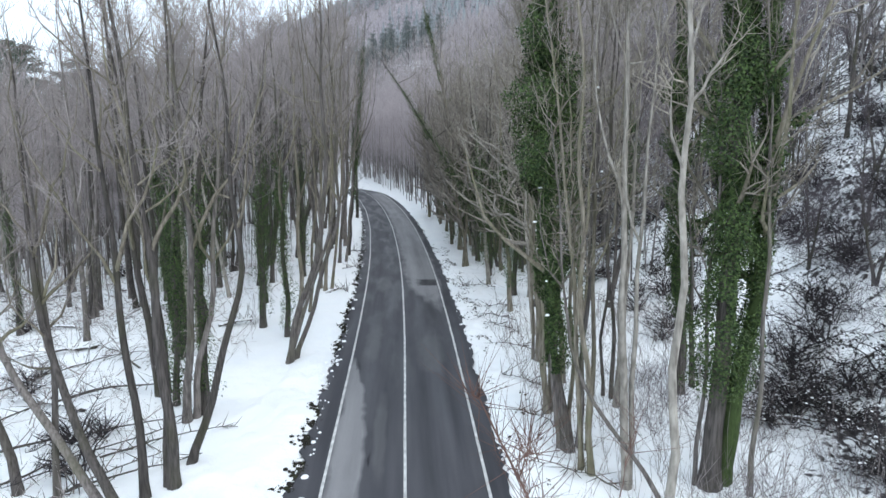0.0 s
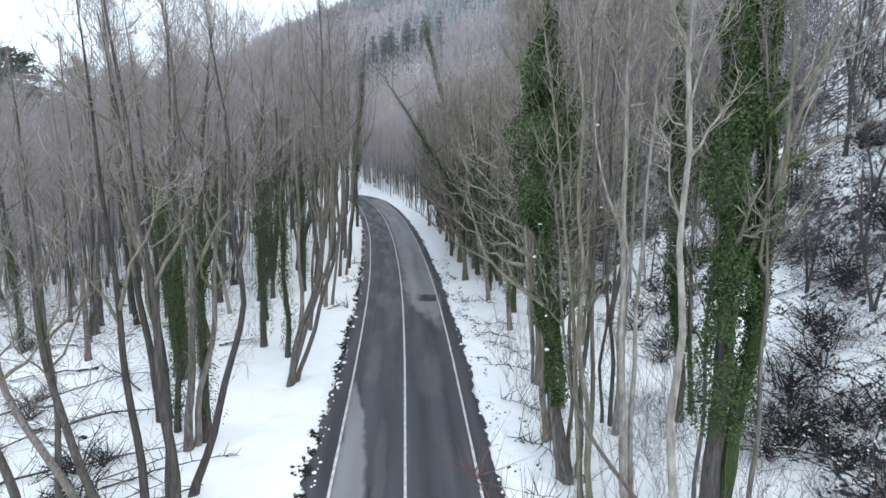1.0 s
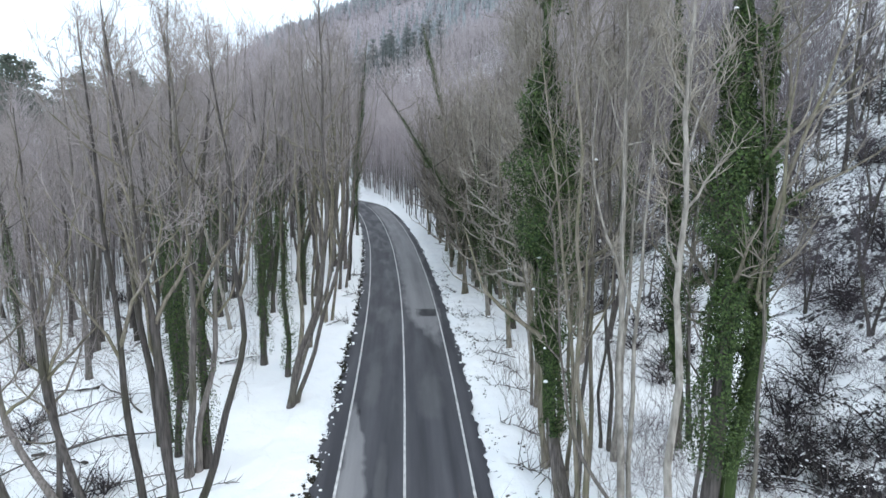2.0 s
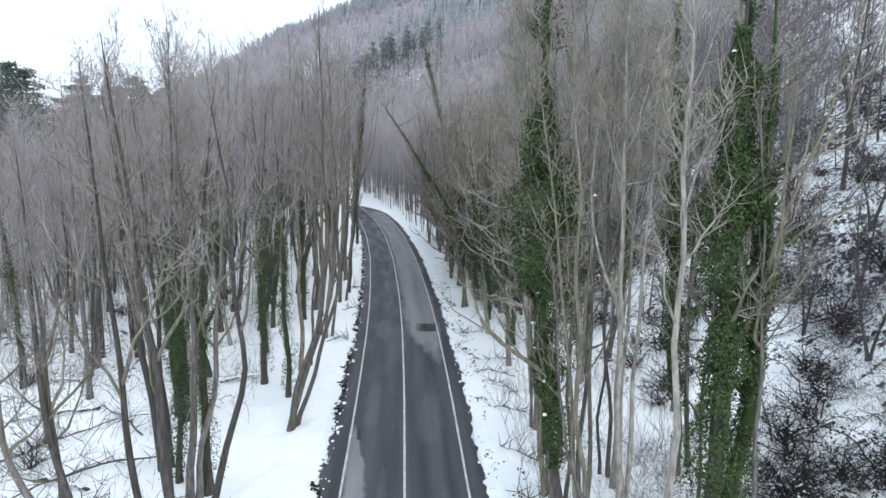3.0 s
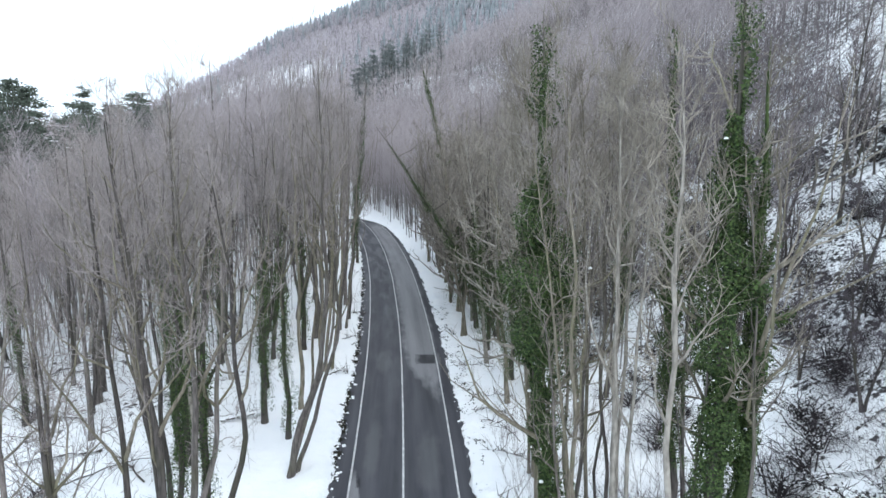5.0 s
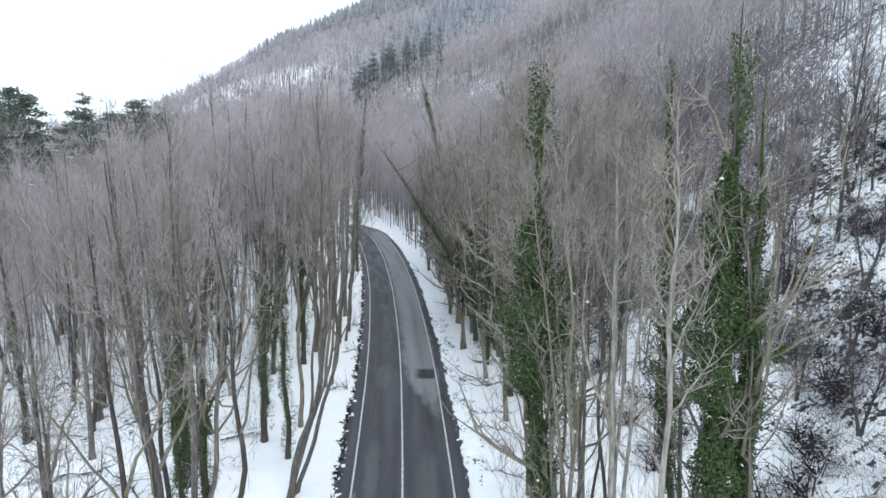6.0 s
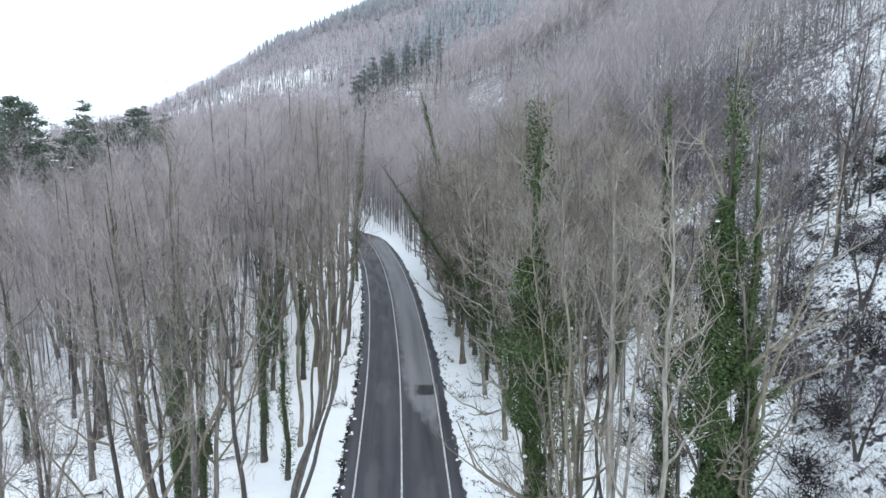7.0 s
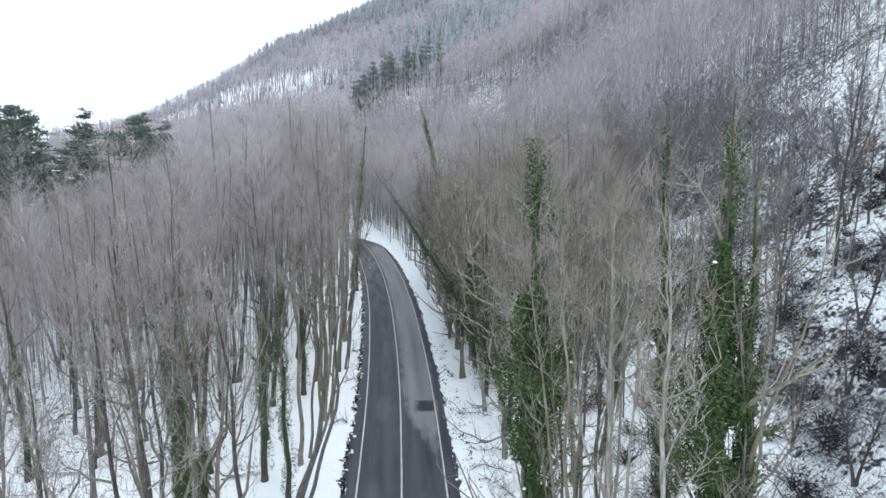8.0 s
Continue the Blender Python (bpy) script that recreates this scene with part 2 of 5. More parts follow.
# ---- mesh helpers ----
class Soup:
    """Vertices and faces that grow strand by strand."""

    def __init__(self):
        self.v, self.f, self.count = [], [], 0

    def add(self, v, f):
        self.v.append(np.asarray(v, float))
        self.f.append(np.asarray(f, int) + self.count)
        self.count += len(v)

    def tube(self, p, r, sides):
        p, r = np.asarray(p, float), np.asarray(r, float)
        n = len(p)
        t = np.gradient(p, axis=0)
        t /= np.linalg.norm(t, axis=1)[:, None] + 1e-9
        up = np.array([1.0, 0.2, 0.0]) if abs(t[0][2]) > 0.7 else np.array([0.0, 0.1, 1.0])
        a = np.cross(t, up)
        a /= np.linalg.norm(a, axis=1)[:, None] + 1e-9
        b = np.cross(t, a)
        q = np.arange(sides) * 2 * np.pi / sides
        ring = p[:, None, :] + r[:, None, None] * (np.cos(q)[None, :, None] * a[:, None, :] + np.sin(q)[None, :, None] * b[:, None, :])
        i, j = np.meshgrid(np.arange(n - 1), np.arange(sides), indexing="ij")
        k = (j + 1) % sides
        f = np.stack([i * sides + j, i * sides + k, (i + 1) * sides + k, (i + 1) * sides + j], -1).reshape(-1, 4)
        self.add(ring.reshape(-1, 3), f)

    def spikes(self, a, b, r):
        """Tapered three-sided twigs from points a to points b."""
        a, b = np.atleast_2d(a).astype(float), np.atleast_2d(b).astype(float)
        if not len(a):
            return
        r = np.broadcast_to(r, (len(a),))[:, None]
        t = b - a
        t /= np.linalg.norm(t, axis=1)[:, None] + 1e-9
        s = np.cross(t, np.array([0.31, 0.83, 0.47]))
        s /= np.linalg.norm(s, axis=1)[:, None] + 1e-9
        w = np.cross(t, s)
        v = np.stack([a + s * r, a - 0.5 * s * r + 0.87 * w * r, a - 0.5 * s * r - 0.87 * w * r, b], 1).reshape(-1, 3)
        o = np.arange(len(a))[:, None] * 4
        f = np.concatenate([o + np.array([0, 1, 3]), o + np.array([1, 2, 3]), o + np.array([2, 0, 3])], 1).reshape(-1, 3)
        self.add(v, np.concatenate([f, f[:, :1] * 0 - self.count - 1], 1))

    def leaves(self, c, out, size, rng, droop=0.4):
        """Small folded leaves at points c, facing roughly along out."""
        c = np.asarray(c, float)
        m = len(c)
        nrm = out + rng.normal(0, 0.55, (m, 3)) - np.array([0, 0, -droop])
        nrm /= np.linalg.norm(nrm, axis=1)[:, None] + 1e-9
        s = np.cross(nrm, rng.normal(0, 1, (m, 3)))
        s /= np.linalg.norm(s, axis=1)[:, None] + 1e-9
        w = np.cross(nrm, s)
        h = (size * rng.uniform(0.6, 1.3, m))[:, None]
        v = np.stack([c - s * h, c - w * h * 0.6 + nrm * h * 0.25, c + s * h, c + w * h * 0.6 + nrm * h * 0.25], 1).reshape(-1, 3)
        self.add(v, np.arange(m)[:, None] * 4 + np.arange(4))

    def lumps(self, c, rx, rz):
        """Flattened eight-sided lumps."""
        c = np.asarray(c, float)
        m = len(c)
        rx, rz = np.broadcast_to(rx, (m,))[:, None], np.broadcast_to(rz, (m,))[:, None]
        e = [np.array(k, float) for k in ((1, 0, 0), (0, 1, 0), (-1, 0, 0), (0, -1, 0))]
        g = [np.array(k, float) for k in ((0.72, 0.72, 0), (-0.72, 0.72, 0), (-0.72, -0.72, 0), (0.72, -0.72, 0))]
        up = np.array([0, 0, 1.0])
        order = [e[0], g[0], e[1], g[1], e[2], g[2], e[3], g[3]]
        v = np.stack([c + k * rx - up * rz * 0.5 for k in order] + [c + k * rx * 0.7 + up * rz * 0.6 for k in order] + [c + up * rz], 1).reshape(-1, 3)
        o = np.arange(m)[:, None] * 17
        f = [np.concatenate([o + k, o + (k + 1) % 8, o + 8 + (k + 1) % 8, o + 8 + k], 1) for k in range(8)]
        t = [np.concatenate([o + 8 + k, o + 8 + (k + 1) % 8, o + 16, o * 0 - self.count - 1], 1) for k in range(8)]
        self.add(v, np.concatenate(f + t))

    def mesh(self, name, material, smooth=True):
        me = bpy.data.meshes.new(name)
        v = np.concatenate(self.v) if self.v else np.zeros((0, 3))
        f = np.concatenate(self.f) if self.f else np.zeros((0, 4), int)
        tri = f[:, 3] < 0
        size = np.where(tri, 3, 4)
        loops = f.reshape(-1)[(np.arange(4)[None, :] < size[:, None]).reshape(-1)]
        me.vertices.add(len(v))
        me.vertices.foreach_set("co", v.reshape(-1))
        me.loops.add(len(loops))
        me.loops.foreach_set("vertex_index", loops.astype(np.int32))
        me.polygons.add(len(f))
        me.polygons.foreach_set("loop_start", np.concatenate([[0], np.cumsum(size)[:-1]]).astype(np.int32))
        me.polygons.foreach_set("use_smooth", np.full(len(f), smooth))
        me.materials.append(material)
        me.update(calc_edges=True)
        me.validate()
        return me


def part(name, soup, material, parent, label="", smooth=True):
    ob = new(name, soup.mesh(name, material, smooth))
    ob.parent = parent
    if name in ("crown", "ivy", "snow", "foliage", "branchwork"):
        ob["kind"] = "stuff"
    return tagged(ob, label) if label else ob


# ---- ground ----
def build_ground():
    u = np.unique(np.concatenate([np.arange(-9, -3.4, 0.2), np.arange(3.4, 9, 0.2), np.linspace(-3.4, 3.4, 7), 9 + np.cumsum(np.geomspace(0.3, 150, 70)), -9 - np.cumsum(np.geomspace(0.3, 150, 70))]).round(3))
    y = np.concatenate([np.arange(-700, -140, 40.0), np.arange(-140, 10, 6.0), np.arange(10, 80, 0.32), np.arange(80, 130, 0.6), 130 + np.cumsum(np.geomspace(0.7, 160, 110))])
    U, Y = np.meshgrid(u, y)
    X = U / np.interp(Y, _y, _turn) + centre(Y)
    Z = height(X, Y)
    s = Soup()
    h, w = U.shape
    i, j = np.meshgrid(np.arange(h - 1), np.arange(w - 1), indexing="ij")
    s.add(np.stack([X, Y, Z], -1).reshape(-1, 3), np.stack([i * w + j, i * w + j + 1, (i + 1) * w + j + 1, (i + 1) * w + j], -1).reshape(-1, 4))
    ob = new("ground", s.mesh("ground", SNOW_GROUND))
    A = np.abs(U) + 60 * step(205, 240, Y)
    patchy = 0.10 * bumps(X, Y, 6.0, 21) + 0.06 * bumps(X, Y, 17.0, 22)
    litter = np.where(U > 0, 0.335 + 0.135 * step(13, 18, U - 6 * step(33, 42, Y) * step(66, 58, Y)), 0.315 + 0.10 * step(12, 22, A)) + np.where(U > 0, 0.55, 1.0) * patchy * step(7, 14, A)
    litter = litter + 0.05 * step(24, 34, U) * step(150, 100, Y)
    open_snow = np.exp(-((X + 225) / 120) ** 4 - ((Y - 664 + 0.12 * (X + 225)) / 50) ** 4)
    litter = litter + (0.12 - 0.08 * step(45, 65, U) * step(260, 200, Y)) * step(120, 200, Y) + 0.22 * step(380, 480, Y) * (1 - open_snow) - 0.05 * open_snow
    edge = np.where(U < 0, step(3.9, 4.3, A) * step(5.2, 4.5, A), 0.75 * step(3.9, 4.2, A) * step(6.4, 4.5, A))
    litter = litter + edge * (0.16 + 0.10 * bumps(X, Y, 2.3, 23)) * step(90, 60, Y)
    a = ob.data.attributes.new("litter", "FLOAT", "POINT")
    a.data.foreach_set("value", litter.reshape(-1).astype(np.float32))
    # weight of the haze tone painted on the ground, rising with distance
    a = ob.data.attributes.new("floor_haze", "FLOAT", "POINT")
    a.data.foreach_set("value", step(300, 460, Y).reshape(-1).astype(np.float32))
    return tagged(ob, "snow-covered woodland ground with dark leaf litter showing through", "ground", kind="structure")


build_ground()


def strip(name, material, left, right, y0, y1, lift, pieces, gap=1.0, ragged=0.0, seed=0, parent=None, oval=False):
    """A sheet along the road between two offsets from its centre line."""
    y = np.arange(y0, y1 + 1e-6, gap)
    cx = centre(y)
    g = np.interp(y, _y, np.gradient(_x))
    nx, ny = 1 / np.sqrt(1 + g * g), -g / np.sqrt(1 + g * g)
    k = np.linspace(0, 1, pieces + 1)
    left = np.interp(y, [v[0] for v in left], [v[1] for v in left]) if isinstance(left, list) else left
    right = np.interp(y, [v[0] for v in right], [v[1] for v in right]) if isinstance(right, list) else right
    lo = left + ragged * (bumps(y, y * 0, 1.3, seed) + 0.6 * bumps(y, y * 0, 0.45, seed + 7))
    hi = right + ragged * (bumps(y, y * 0 + 50, 1.3, seed) + 0.6 * bumps(y, y * 0 + 50, 0.45, seed + 7))
    U = lo[:, None] * (1 - k) + hi[:, None] * k
    X, Y = cx[:, None] + U * nx[:, None], y[:, None] + U * ny[:, None]
    Z = road_z(y)[:, None] + lift - 0.018 * np.abs(U) + 0 * U
    s = Soup()
    h, w = U.shape
    i, j = np.meshgrid(np.arange(h - 1), np.arange(w - 1), indexing="ij")
    quads = np.stack([i * w + j, i * w + j + 1, (i + 1) * w + j + 1, (i + 1) * w + j], -1).reshape(-1, 4)
    s.add(np.stack([X, Y, Z], -1).reshape(-1, 3), quads)
    me = s.mesh(name, material)
    uv = me.uv_layers.new(name="road")
    flat = np.stack([U, np.broadcast_to(y[:, None], U.shape)], -1).reshape(-1, 2)
    uv.data.foreach_set("uv", flat[quads.reshape(-1)].reshape(-1).astype(np.float32))
    wear = np.minimum(1, 3.2 * np.minimum(k, 1 - k))[None, :] * np.minimum(1, np.minimum(y - y0, y1 - y) / max(0.4, 0.12 * (y1 - y0)))[:, None]
    if oval:
        wear = np.sin(np.pi * k)[None, :] * np.sin(np.pi * (y - y0) / (y1 - y0))[:, None]
    a = me.attributes.new("wear", "FLOAT", "POINT")
    a.data.foreach_set("value", wear.reshape(-1).astype(np.float32))
    ob = new(name, me)
    ob.parent = parent
    return ob


road = tagged(strip("road", ASPHALT, [(-100, -4.7), (16, -4.7), (30, -4.5), (46, -4.36), (230, -4.3)], 4.35, -100, 230, 0.06, 8, 0.2, 0.24, 3), "damp dark grey two-lane asphalt road with worn patches", "road", kind="structure")
for name, mat, a, b, y0, y1, rag, seed, text in (
        ("asphalt_patch", ASPHALT_WORN, [(43, 2.8), (48, 2.0), (51, 1.0), (54, 0.15), (60, -0.3)], [(43, 3.6), (52, 4.1), (150, 4.2)], 43.0, 150.0, 0.10, 11, "worn pale grey asphalt overlay"),
        ("asphalt_patch", ASPHALT_WORN, -3.5, [(14, -1.5), (27, -1.6), (31, -2.0), (37, -2.9)], 13.0, 38.0, 0.10, 12, "worn pale grey asphalt strip"),
        ("asphalt_patch", ASPHALT_MID, -1.6, -0.75, 21.5, 33.0, 0.06, 13, "worn pale grey asphalt strip"),
        ("asphalt_patch", ASPHALT_MID, -2.9, -1.3, 35.0, 45.0, 0.10, 18, "worn pale grey asphalt blotch"),
        ("asphalt_patch", ASPHALT_MID, 0.5, 2.9, 33.0, 43.0, 0.10, 19, "faint pale grey asphalt blotch"),
        ("asphalt_patch", ASPHALT_MID, -2.6, -0.6, 52.0, 60.0, 0.10, 20, "faint pale grey asphalt blotch")):
    tagged(strip(name, mat, a, b, y0, y1, 0.066, 8, 0.25, rag, seed, road, mat is ASPHALT_MID), text)
tagged(strip("asphalt_patch", ASPHALT_NEW, 1.35, 3.7, 55.0, 57.6, 0.070, 8, 0.13, 0.05, 31, road), "dark repaired asphalt rectangle")
for off in (-3.36, 0.0, 3.38):
    tagged(strip("road_line", PAINT, off - 0.065, off + 0.065, -100, 230, 0.075, 1, 0.5, 0.008, 40, road), "worn white painted road line")

# ---- trees ----
def rise(x, y):
    return float(height(x, y))


def stem_line(rng, H, r, lean, sweep, wobble=0.012, n=20):
    s = np.linspace(0, 1, n)
    p = np.zeros((n, 3))
    for k in (0, 1):
        w = np.cumsum(np.cumsum(rng.normal(0, 1, n))) / n
        w = w - w[0] - (w[1] - w[0]) * s * 3
        p[:, k] = lean[k] * s ** 1.2 + sweep[k] * step(-0.08, 0.45, s) - sweep[k] * step(-0.08, 0.45, 0.0) + wobble * H * w * s * 0.5
    for k in (0, 1):
        bend = rng.uniform(0.02, 0.007 * H) * np.sin(6.28 * s * H / rng.uniform(4.5, 8.5) + rng.uniform(0, 6.28))
        p[:, k] += (bend - bend[0]) * step(0, 0.15, s) * (1 - 0.6 * s)
    p[:, 2] = -0.5 + (H + 0.5) * s
    rad = r * (1 - s) ** 0.9 * (1 + 0.55 * np.exp(-s * H / 0.7)) + 0.014
    return p, rad


def along(p, s):
    k = np.linspace(0, 1, len(p))
    return np.stack([np.interp(s, k, p[:, c]) for c in range(3)], -1)


def branch_line(rng, start, az, elev, length, n, curl=0.35):
    p = [np.asarray(start, float)]
    for k in range(n - 1):
        e = elev + curl * k / (n - 1) + rng.normal(0, 0.16)
        az = az + rng.normal(0, 0.24)
        p.append(p[-1] + length / (n - 1) * np.array([math.cos(az) * math.cos(e), math.sin(az) * math.cos(e), math.sin(e)]))
    return np.array(p)


def crown(rng, p, rad, H, limbs, subs, twigs, base, reach=1.0, droop=0.0, thick=1.0, leaders=2):
    """Limbs along a stem, each one a strand, and the heap of twigs that they carry."""
    fine, lines = Soup(), []
    az = rng.uniform(0, 6.28)
    heads, tails = [], []

    def sprout(q, count, size):
        at = along(q, rng.uniform(0.15, 1.0, count)) + rng.normal(0, 0.03, (count, 3))
        d = rng.normal(0, 0.5, (count, 3)) + np.array([0, 0, 0.8 - droop])
        d /= np.linalg.norm(d, axis=1)[:, None]
        heads.append(at)
        tails.append(at + d * (size * rng.uniform(0.5, 1.4, count))[:, None])

    def clothe(q, az, L, rl, count):
        sprout(q, twigs // 2 + 2, 1.3)
        for j in range(count):
            t0 = rng.uniform(0.2, 0.98)
            side = branch_line(rng, along(q, t0), az + rng.choice([-1, 1]) * rng.uniform(0.4, 1.2), 0.65 - droop + rng.normal(0, 0.3), L * rng.uniform(0.25, 0.55), 4, 0.4)
            fine.tube(side, max(0.010, rl * 0.4) * np.linspace(1, 0.35, 4) * thick, 3)
            sprout(side, twigs, 1.15)

    for i in range(leaders):
        s0 = rng.uniform(0.36, 0.64)
        az += 2.4 + rng.normal(0, 0.5)
        L = H * (0.94 - s0) * rng.uniform(0.75, 1.0)
        r0 = np.interp(s0, np.linspace(0, 1, len(p)), rad) * rng.uniform(0.5, 0.75)
        q = branch_line(rng, along(p, s0), az, 1.12, L, 9, 0.36)
        lines.append((q, r0 * np.linspace(1, 0.05, 9) ** 1.2 + 0.006))
        clothe(q, az, 0.36 * L, r0 * 0.5, subs + 2)
    for i in range(limbs):
        s0 = base + (0.96 - base) * ((i + rng.uniform(0, 1)) / limbs) ** 0.85
        az += 2.4 + rng.normal(0, 0.4)
        L = reach * H * (0.07 + 0.22 * (1 - s0)) * rng.uniform(0.55, 1.3)
        r0 = np.interp(s0, np.linspace(0, 1, len(p)), rad)
        q = branch_line(rng, along(p, s0), az, 0.30 + 0.8 * s0 - droop + rng.normal(0, 0.22), L, 6, 0.5)
        rl = min(0.085, max(0.018, r0 * rng.uniform(0.34, 0.6)))
        lines.append((q, rl * np.linspace(1, 0.22, 6) * thick))
        clothe(q, az, L, rl, subs)
    sprout(p[-6:], twigs * 4, 1.4)
    fine.spikes(np.concatenate(heads), np.concatenate(tails), 0.0098 * thick)
    return lines, fine


def ivy_on(rng, p, rad, H, lo, hi, count, bulk, seed, lines=()):
    """Ivy leaves wrapped round a stem between two heights, and along the roots of its limbs."""
    z = lo + (hi - lo) * rng.uniform(0, 1, count) ** 0.82
    c = along(p, (z + 0.5) / (H + 0.5))
    az = rng.uniform(0, 6.28, count)
    lump = bumps(z, az * 0.6, 1.2, seed) + 0.5 * bumps(z, az, 3.6, seed + 1)
    top = step(hi + 0.2, hi - 0.55 * (hi - lo), z)
    swell = bulk * (0.5 + 0.9 * np.clip(lump, -0.62, 1.2)) * (0.46 + 0.54 * top)
    rr = np.interp(z, p[:, 2], rad) + 0.02 + np.sqrt(rng.uniform(0, 1, count)) * 0.95 * np.clip(swell, 0.04, None) + rng.normal(0, 0.04, count)
    keep = rng.uniform(0, 1, count) < 0.12 + 0.93 * top
    keep &= bumps(z, az * 1.4, 1.9, seed + 5) + 0.6 * bumps(z, az, 0.8, seed + 6) > -0.25 - 0.62 * top
    out = np.stack([np.cos(az), np.sin(az), 0 * az], -1)
    s = Soup()
    s.leaves((c + out * rr[:, None])[keep], out[keep], 0.062, rng)
    for q, r in lines:
        if q[0][2] < lo + 0.75 * (hi - lo) and rng.uniform() < 0.6:
            m = int(count * 0.022) + 12
            at = along(q, rng.uniform(0, 0.4, m) ** 1.4) + rng.normal(0, 0.17, (m, 3)) * (0.4 + bulk)
            s.leaves(at, rng.normal(0, 0.6, (m, 3)), 0.085, rng)
    return s


def bare_tree(name, x, y, seed, stems, label, bark=None, twig=None, limbs=15, subs=5, twigs=8, base=0.32, ivy=None, reach=1.0, group="", thick=1.0, snow=0, droop=0.0, leaders=2, joined=False, moss=None, wobble=0.026, limb_bark=None):
    """A leafless tree. stems: (dx, dy, height, radius, lean, sweep)."""
    rng = np.random.default_rng(seed)
    tree = new(name)
    tree.location = (x, y, rise(x, y))
    tagged(tree, label, "tree", group)
    for k, (dx, dy, H, r, lean, sweep) in enumerate(stems):
        p, rad = stem_line(rng, H, r, lean, sweep, wobble)
        p = p + np.array([dx, dy, 0])
        s = Soup()
        s.tube(p, rad, 8)
        skin = moss if moss and k == 1 else bark or BARK
        trunk = part("trunk", s, skin, tree, "trunk covered in bright green moss" if skin is moss else "")
        lines, fine = crown(rng, p, rad, H, limbs, subs, twigs, base, reach, droop, thick, leaders)
        if joined:
            for q, rr in lines:
                fine.tube(q, rr, 3)
        else:
            for q, rr in lines:
                s = Soup()
                s.tube(q, rr, 4)
                part("limb", s, limb_bark or bark or BARK, tree)
        part("crown", fine, twig or TWIG, tree, "haze of fine bare twigs")
        if ivy and k < len(ivy) and ivy[k]:
            lo, hi, count, bulk = ivy[k]
            part("ivy", ivy_on(rng, p, rad, H, lo, hi, count, bulk, seed, lines), IVY, trunk, "glossy dark green ivy", False)
        if snow:
            s = Soup()
            c = along(p, rng.uniform(0.3, 0.8, snow)) + rng.normal(0, 0.3, (snow, 3))
            s.lumps(c, rng.uniform(0.06, 0.14, snow), 0.06)
            part("snow", s, SNOW, trunk, "small clods of snow")
    return tree


Z2 = (0, 0)
GREY = "bare grey-brown deciduous tree standing in snow"
SIDE = "bare trees beside the road"
# the verge and the wood on the downhill side
bare_tree("tree", -9.7, 36.2, 1, [(0, 0, 25.9, 0.2, (-0.8, 0), (3.1, 0.5)), (0.25, 0.3, 23.8, 0.14, (-0.2, 1), (2.8, 1.5)), (-0.1, 0.4, 22.7, 0.12, (0.6, 1), (2.4, 2))], "leaning three-stemmed bare tree at the snowy verge", BARK, base=0.55, reach=1.2, leaders=2, group=SIDE, twigs=5, limb_bark=BARK_TAN, thick=1.2, limbs=12)
bare_tree("tree", -11.0, 41.0, 2, [(0, 0, 21.6, 0.17, (-0.4, 0), Z2)], "slim bare tree with ivy-wrapped dark trunk", BARK_DARK, ivy=[(0.5, 15, 5000, 0.55)], base=0.53, group=SIDE, twigs=5, limb_bark=BARK_TAN, thick=1.2, limbs=12)
bare_tree("tree", -11.2, 45.7, 3, [(0, 0, 23.8, 0.17, (0.2, 0), Z2), (0.5, 1.0, 22.7, 0.11, (1.2, 0), (0.5, 0))], GREY, BARK_TAN, base=0.53, group=SIDE, twigs=5, limb_bark=BARK_TAN, thick=1.2, limbs=12)
bare_tree("tree", -10.7, 53.2, 4, [(0, 0, 24.9, 0.15, (0.6, 0), (0.8, 0)), (0.5, 0.5, 23.8, 0.12, (1.0, 0), (0.8, 0)), (-0.5, 0.8, 23.8, 0.12, (0.1, 0), (0.4, 0))], "clump of three slim bare stems in snow", BARK_TAN, base=0.55, group=SIDE, twigs=5, limb_bark=BARK_TAN, thick=1.2, limbs=12)
bare_tree("tree", -11.4, 64.9, 5, [(0, 0, 24.9, 0.15, (1.0, 0), (1.0, 0)), (0.6, 0.8, 22.7, 0.12, (0.8, 0), (0.6, 0))], "leaning pair of slim bare stems", base=0.55, group=SIDE, twigs=5, limb_bark=BARK_TAN, thick=1.2, limbs=12)
bare_tree("tree", -12.4, 60.0, 6, [(0, 0, 23.8, 0.15, (0.6, 0), Z2)], GREY, base=0.53, group=SIDE, twigs=5, limb_bark=BARK_TAN, thick=1.2, limbs=12)
bare_tree("tree", -11.1, 24.5, 7, [(0, 0, 21, 0.17, (0.0, 0.6), (2.6, 0.6))], "dark bare tree leaning towards the road", BARK_DARK, base=0.55, reach=1.2, leaders=2, group=SIDE, twigs=4, limb_bark=BARK_TAN, thick=1.1, limbs=12)
bare_tree("tree", -10.9, 22.6, 8, [(0, 0, 22, 0.22, (-0.4, 0.5), Z2), (-0.25, 0.1, 20, 0.16, (-1.2, 0.8), (0.1, 0.4))], "brown two-stemmed bare tree in snow", BARK_DARK, base=0.55, reach=1.2, leaders=2, group=SIDE, twigs=4, limb_bark=BARK_TAN, thick=1.1, limbs=12)
bare_tree("tree", -11.7, 21.9, 9, [(0, 0, 21, 0.17, (-0.9, 0.6), (-0.3, 0))], GREY, BARK_DARK, base=0.55, reach=1.2, leaders=2, group=SIDE, twigs=4, limb_bark=BARK_TAN, thick=1.1, limbs=12)
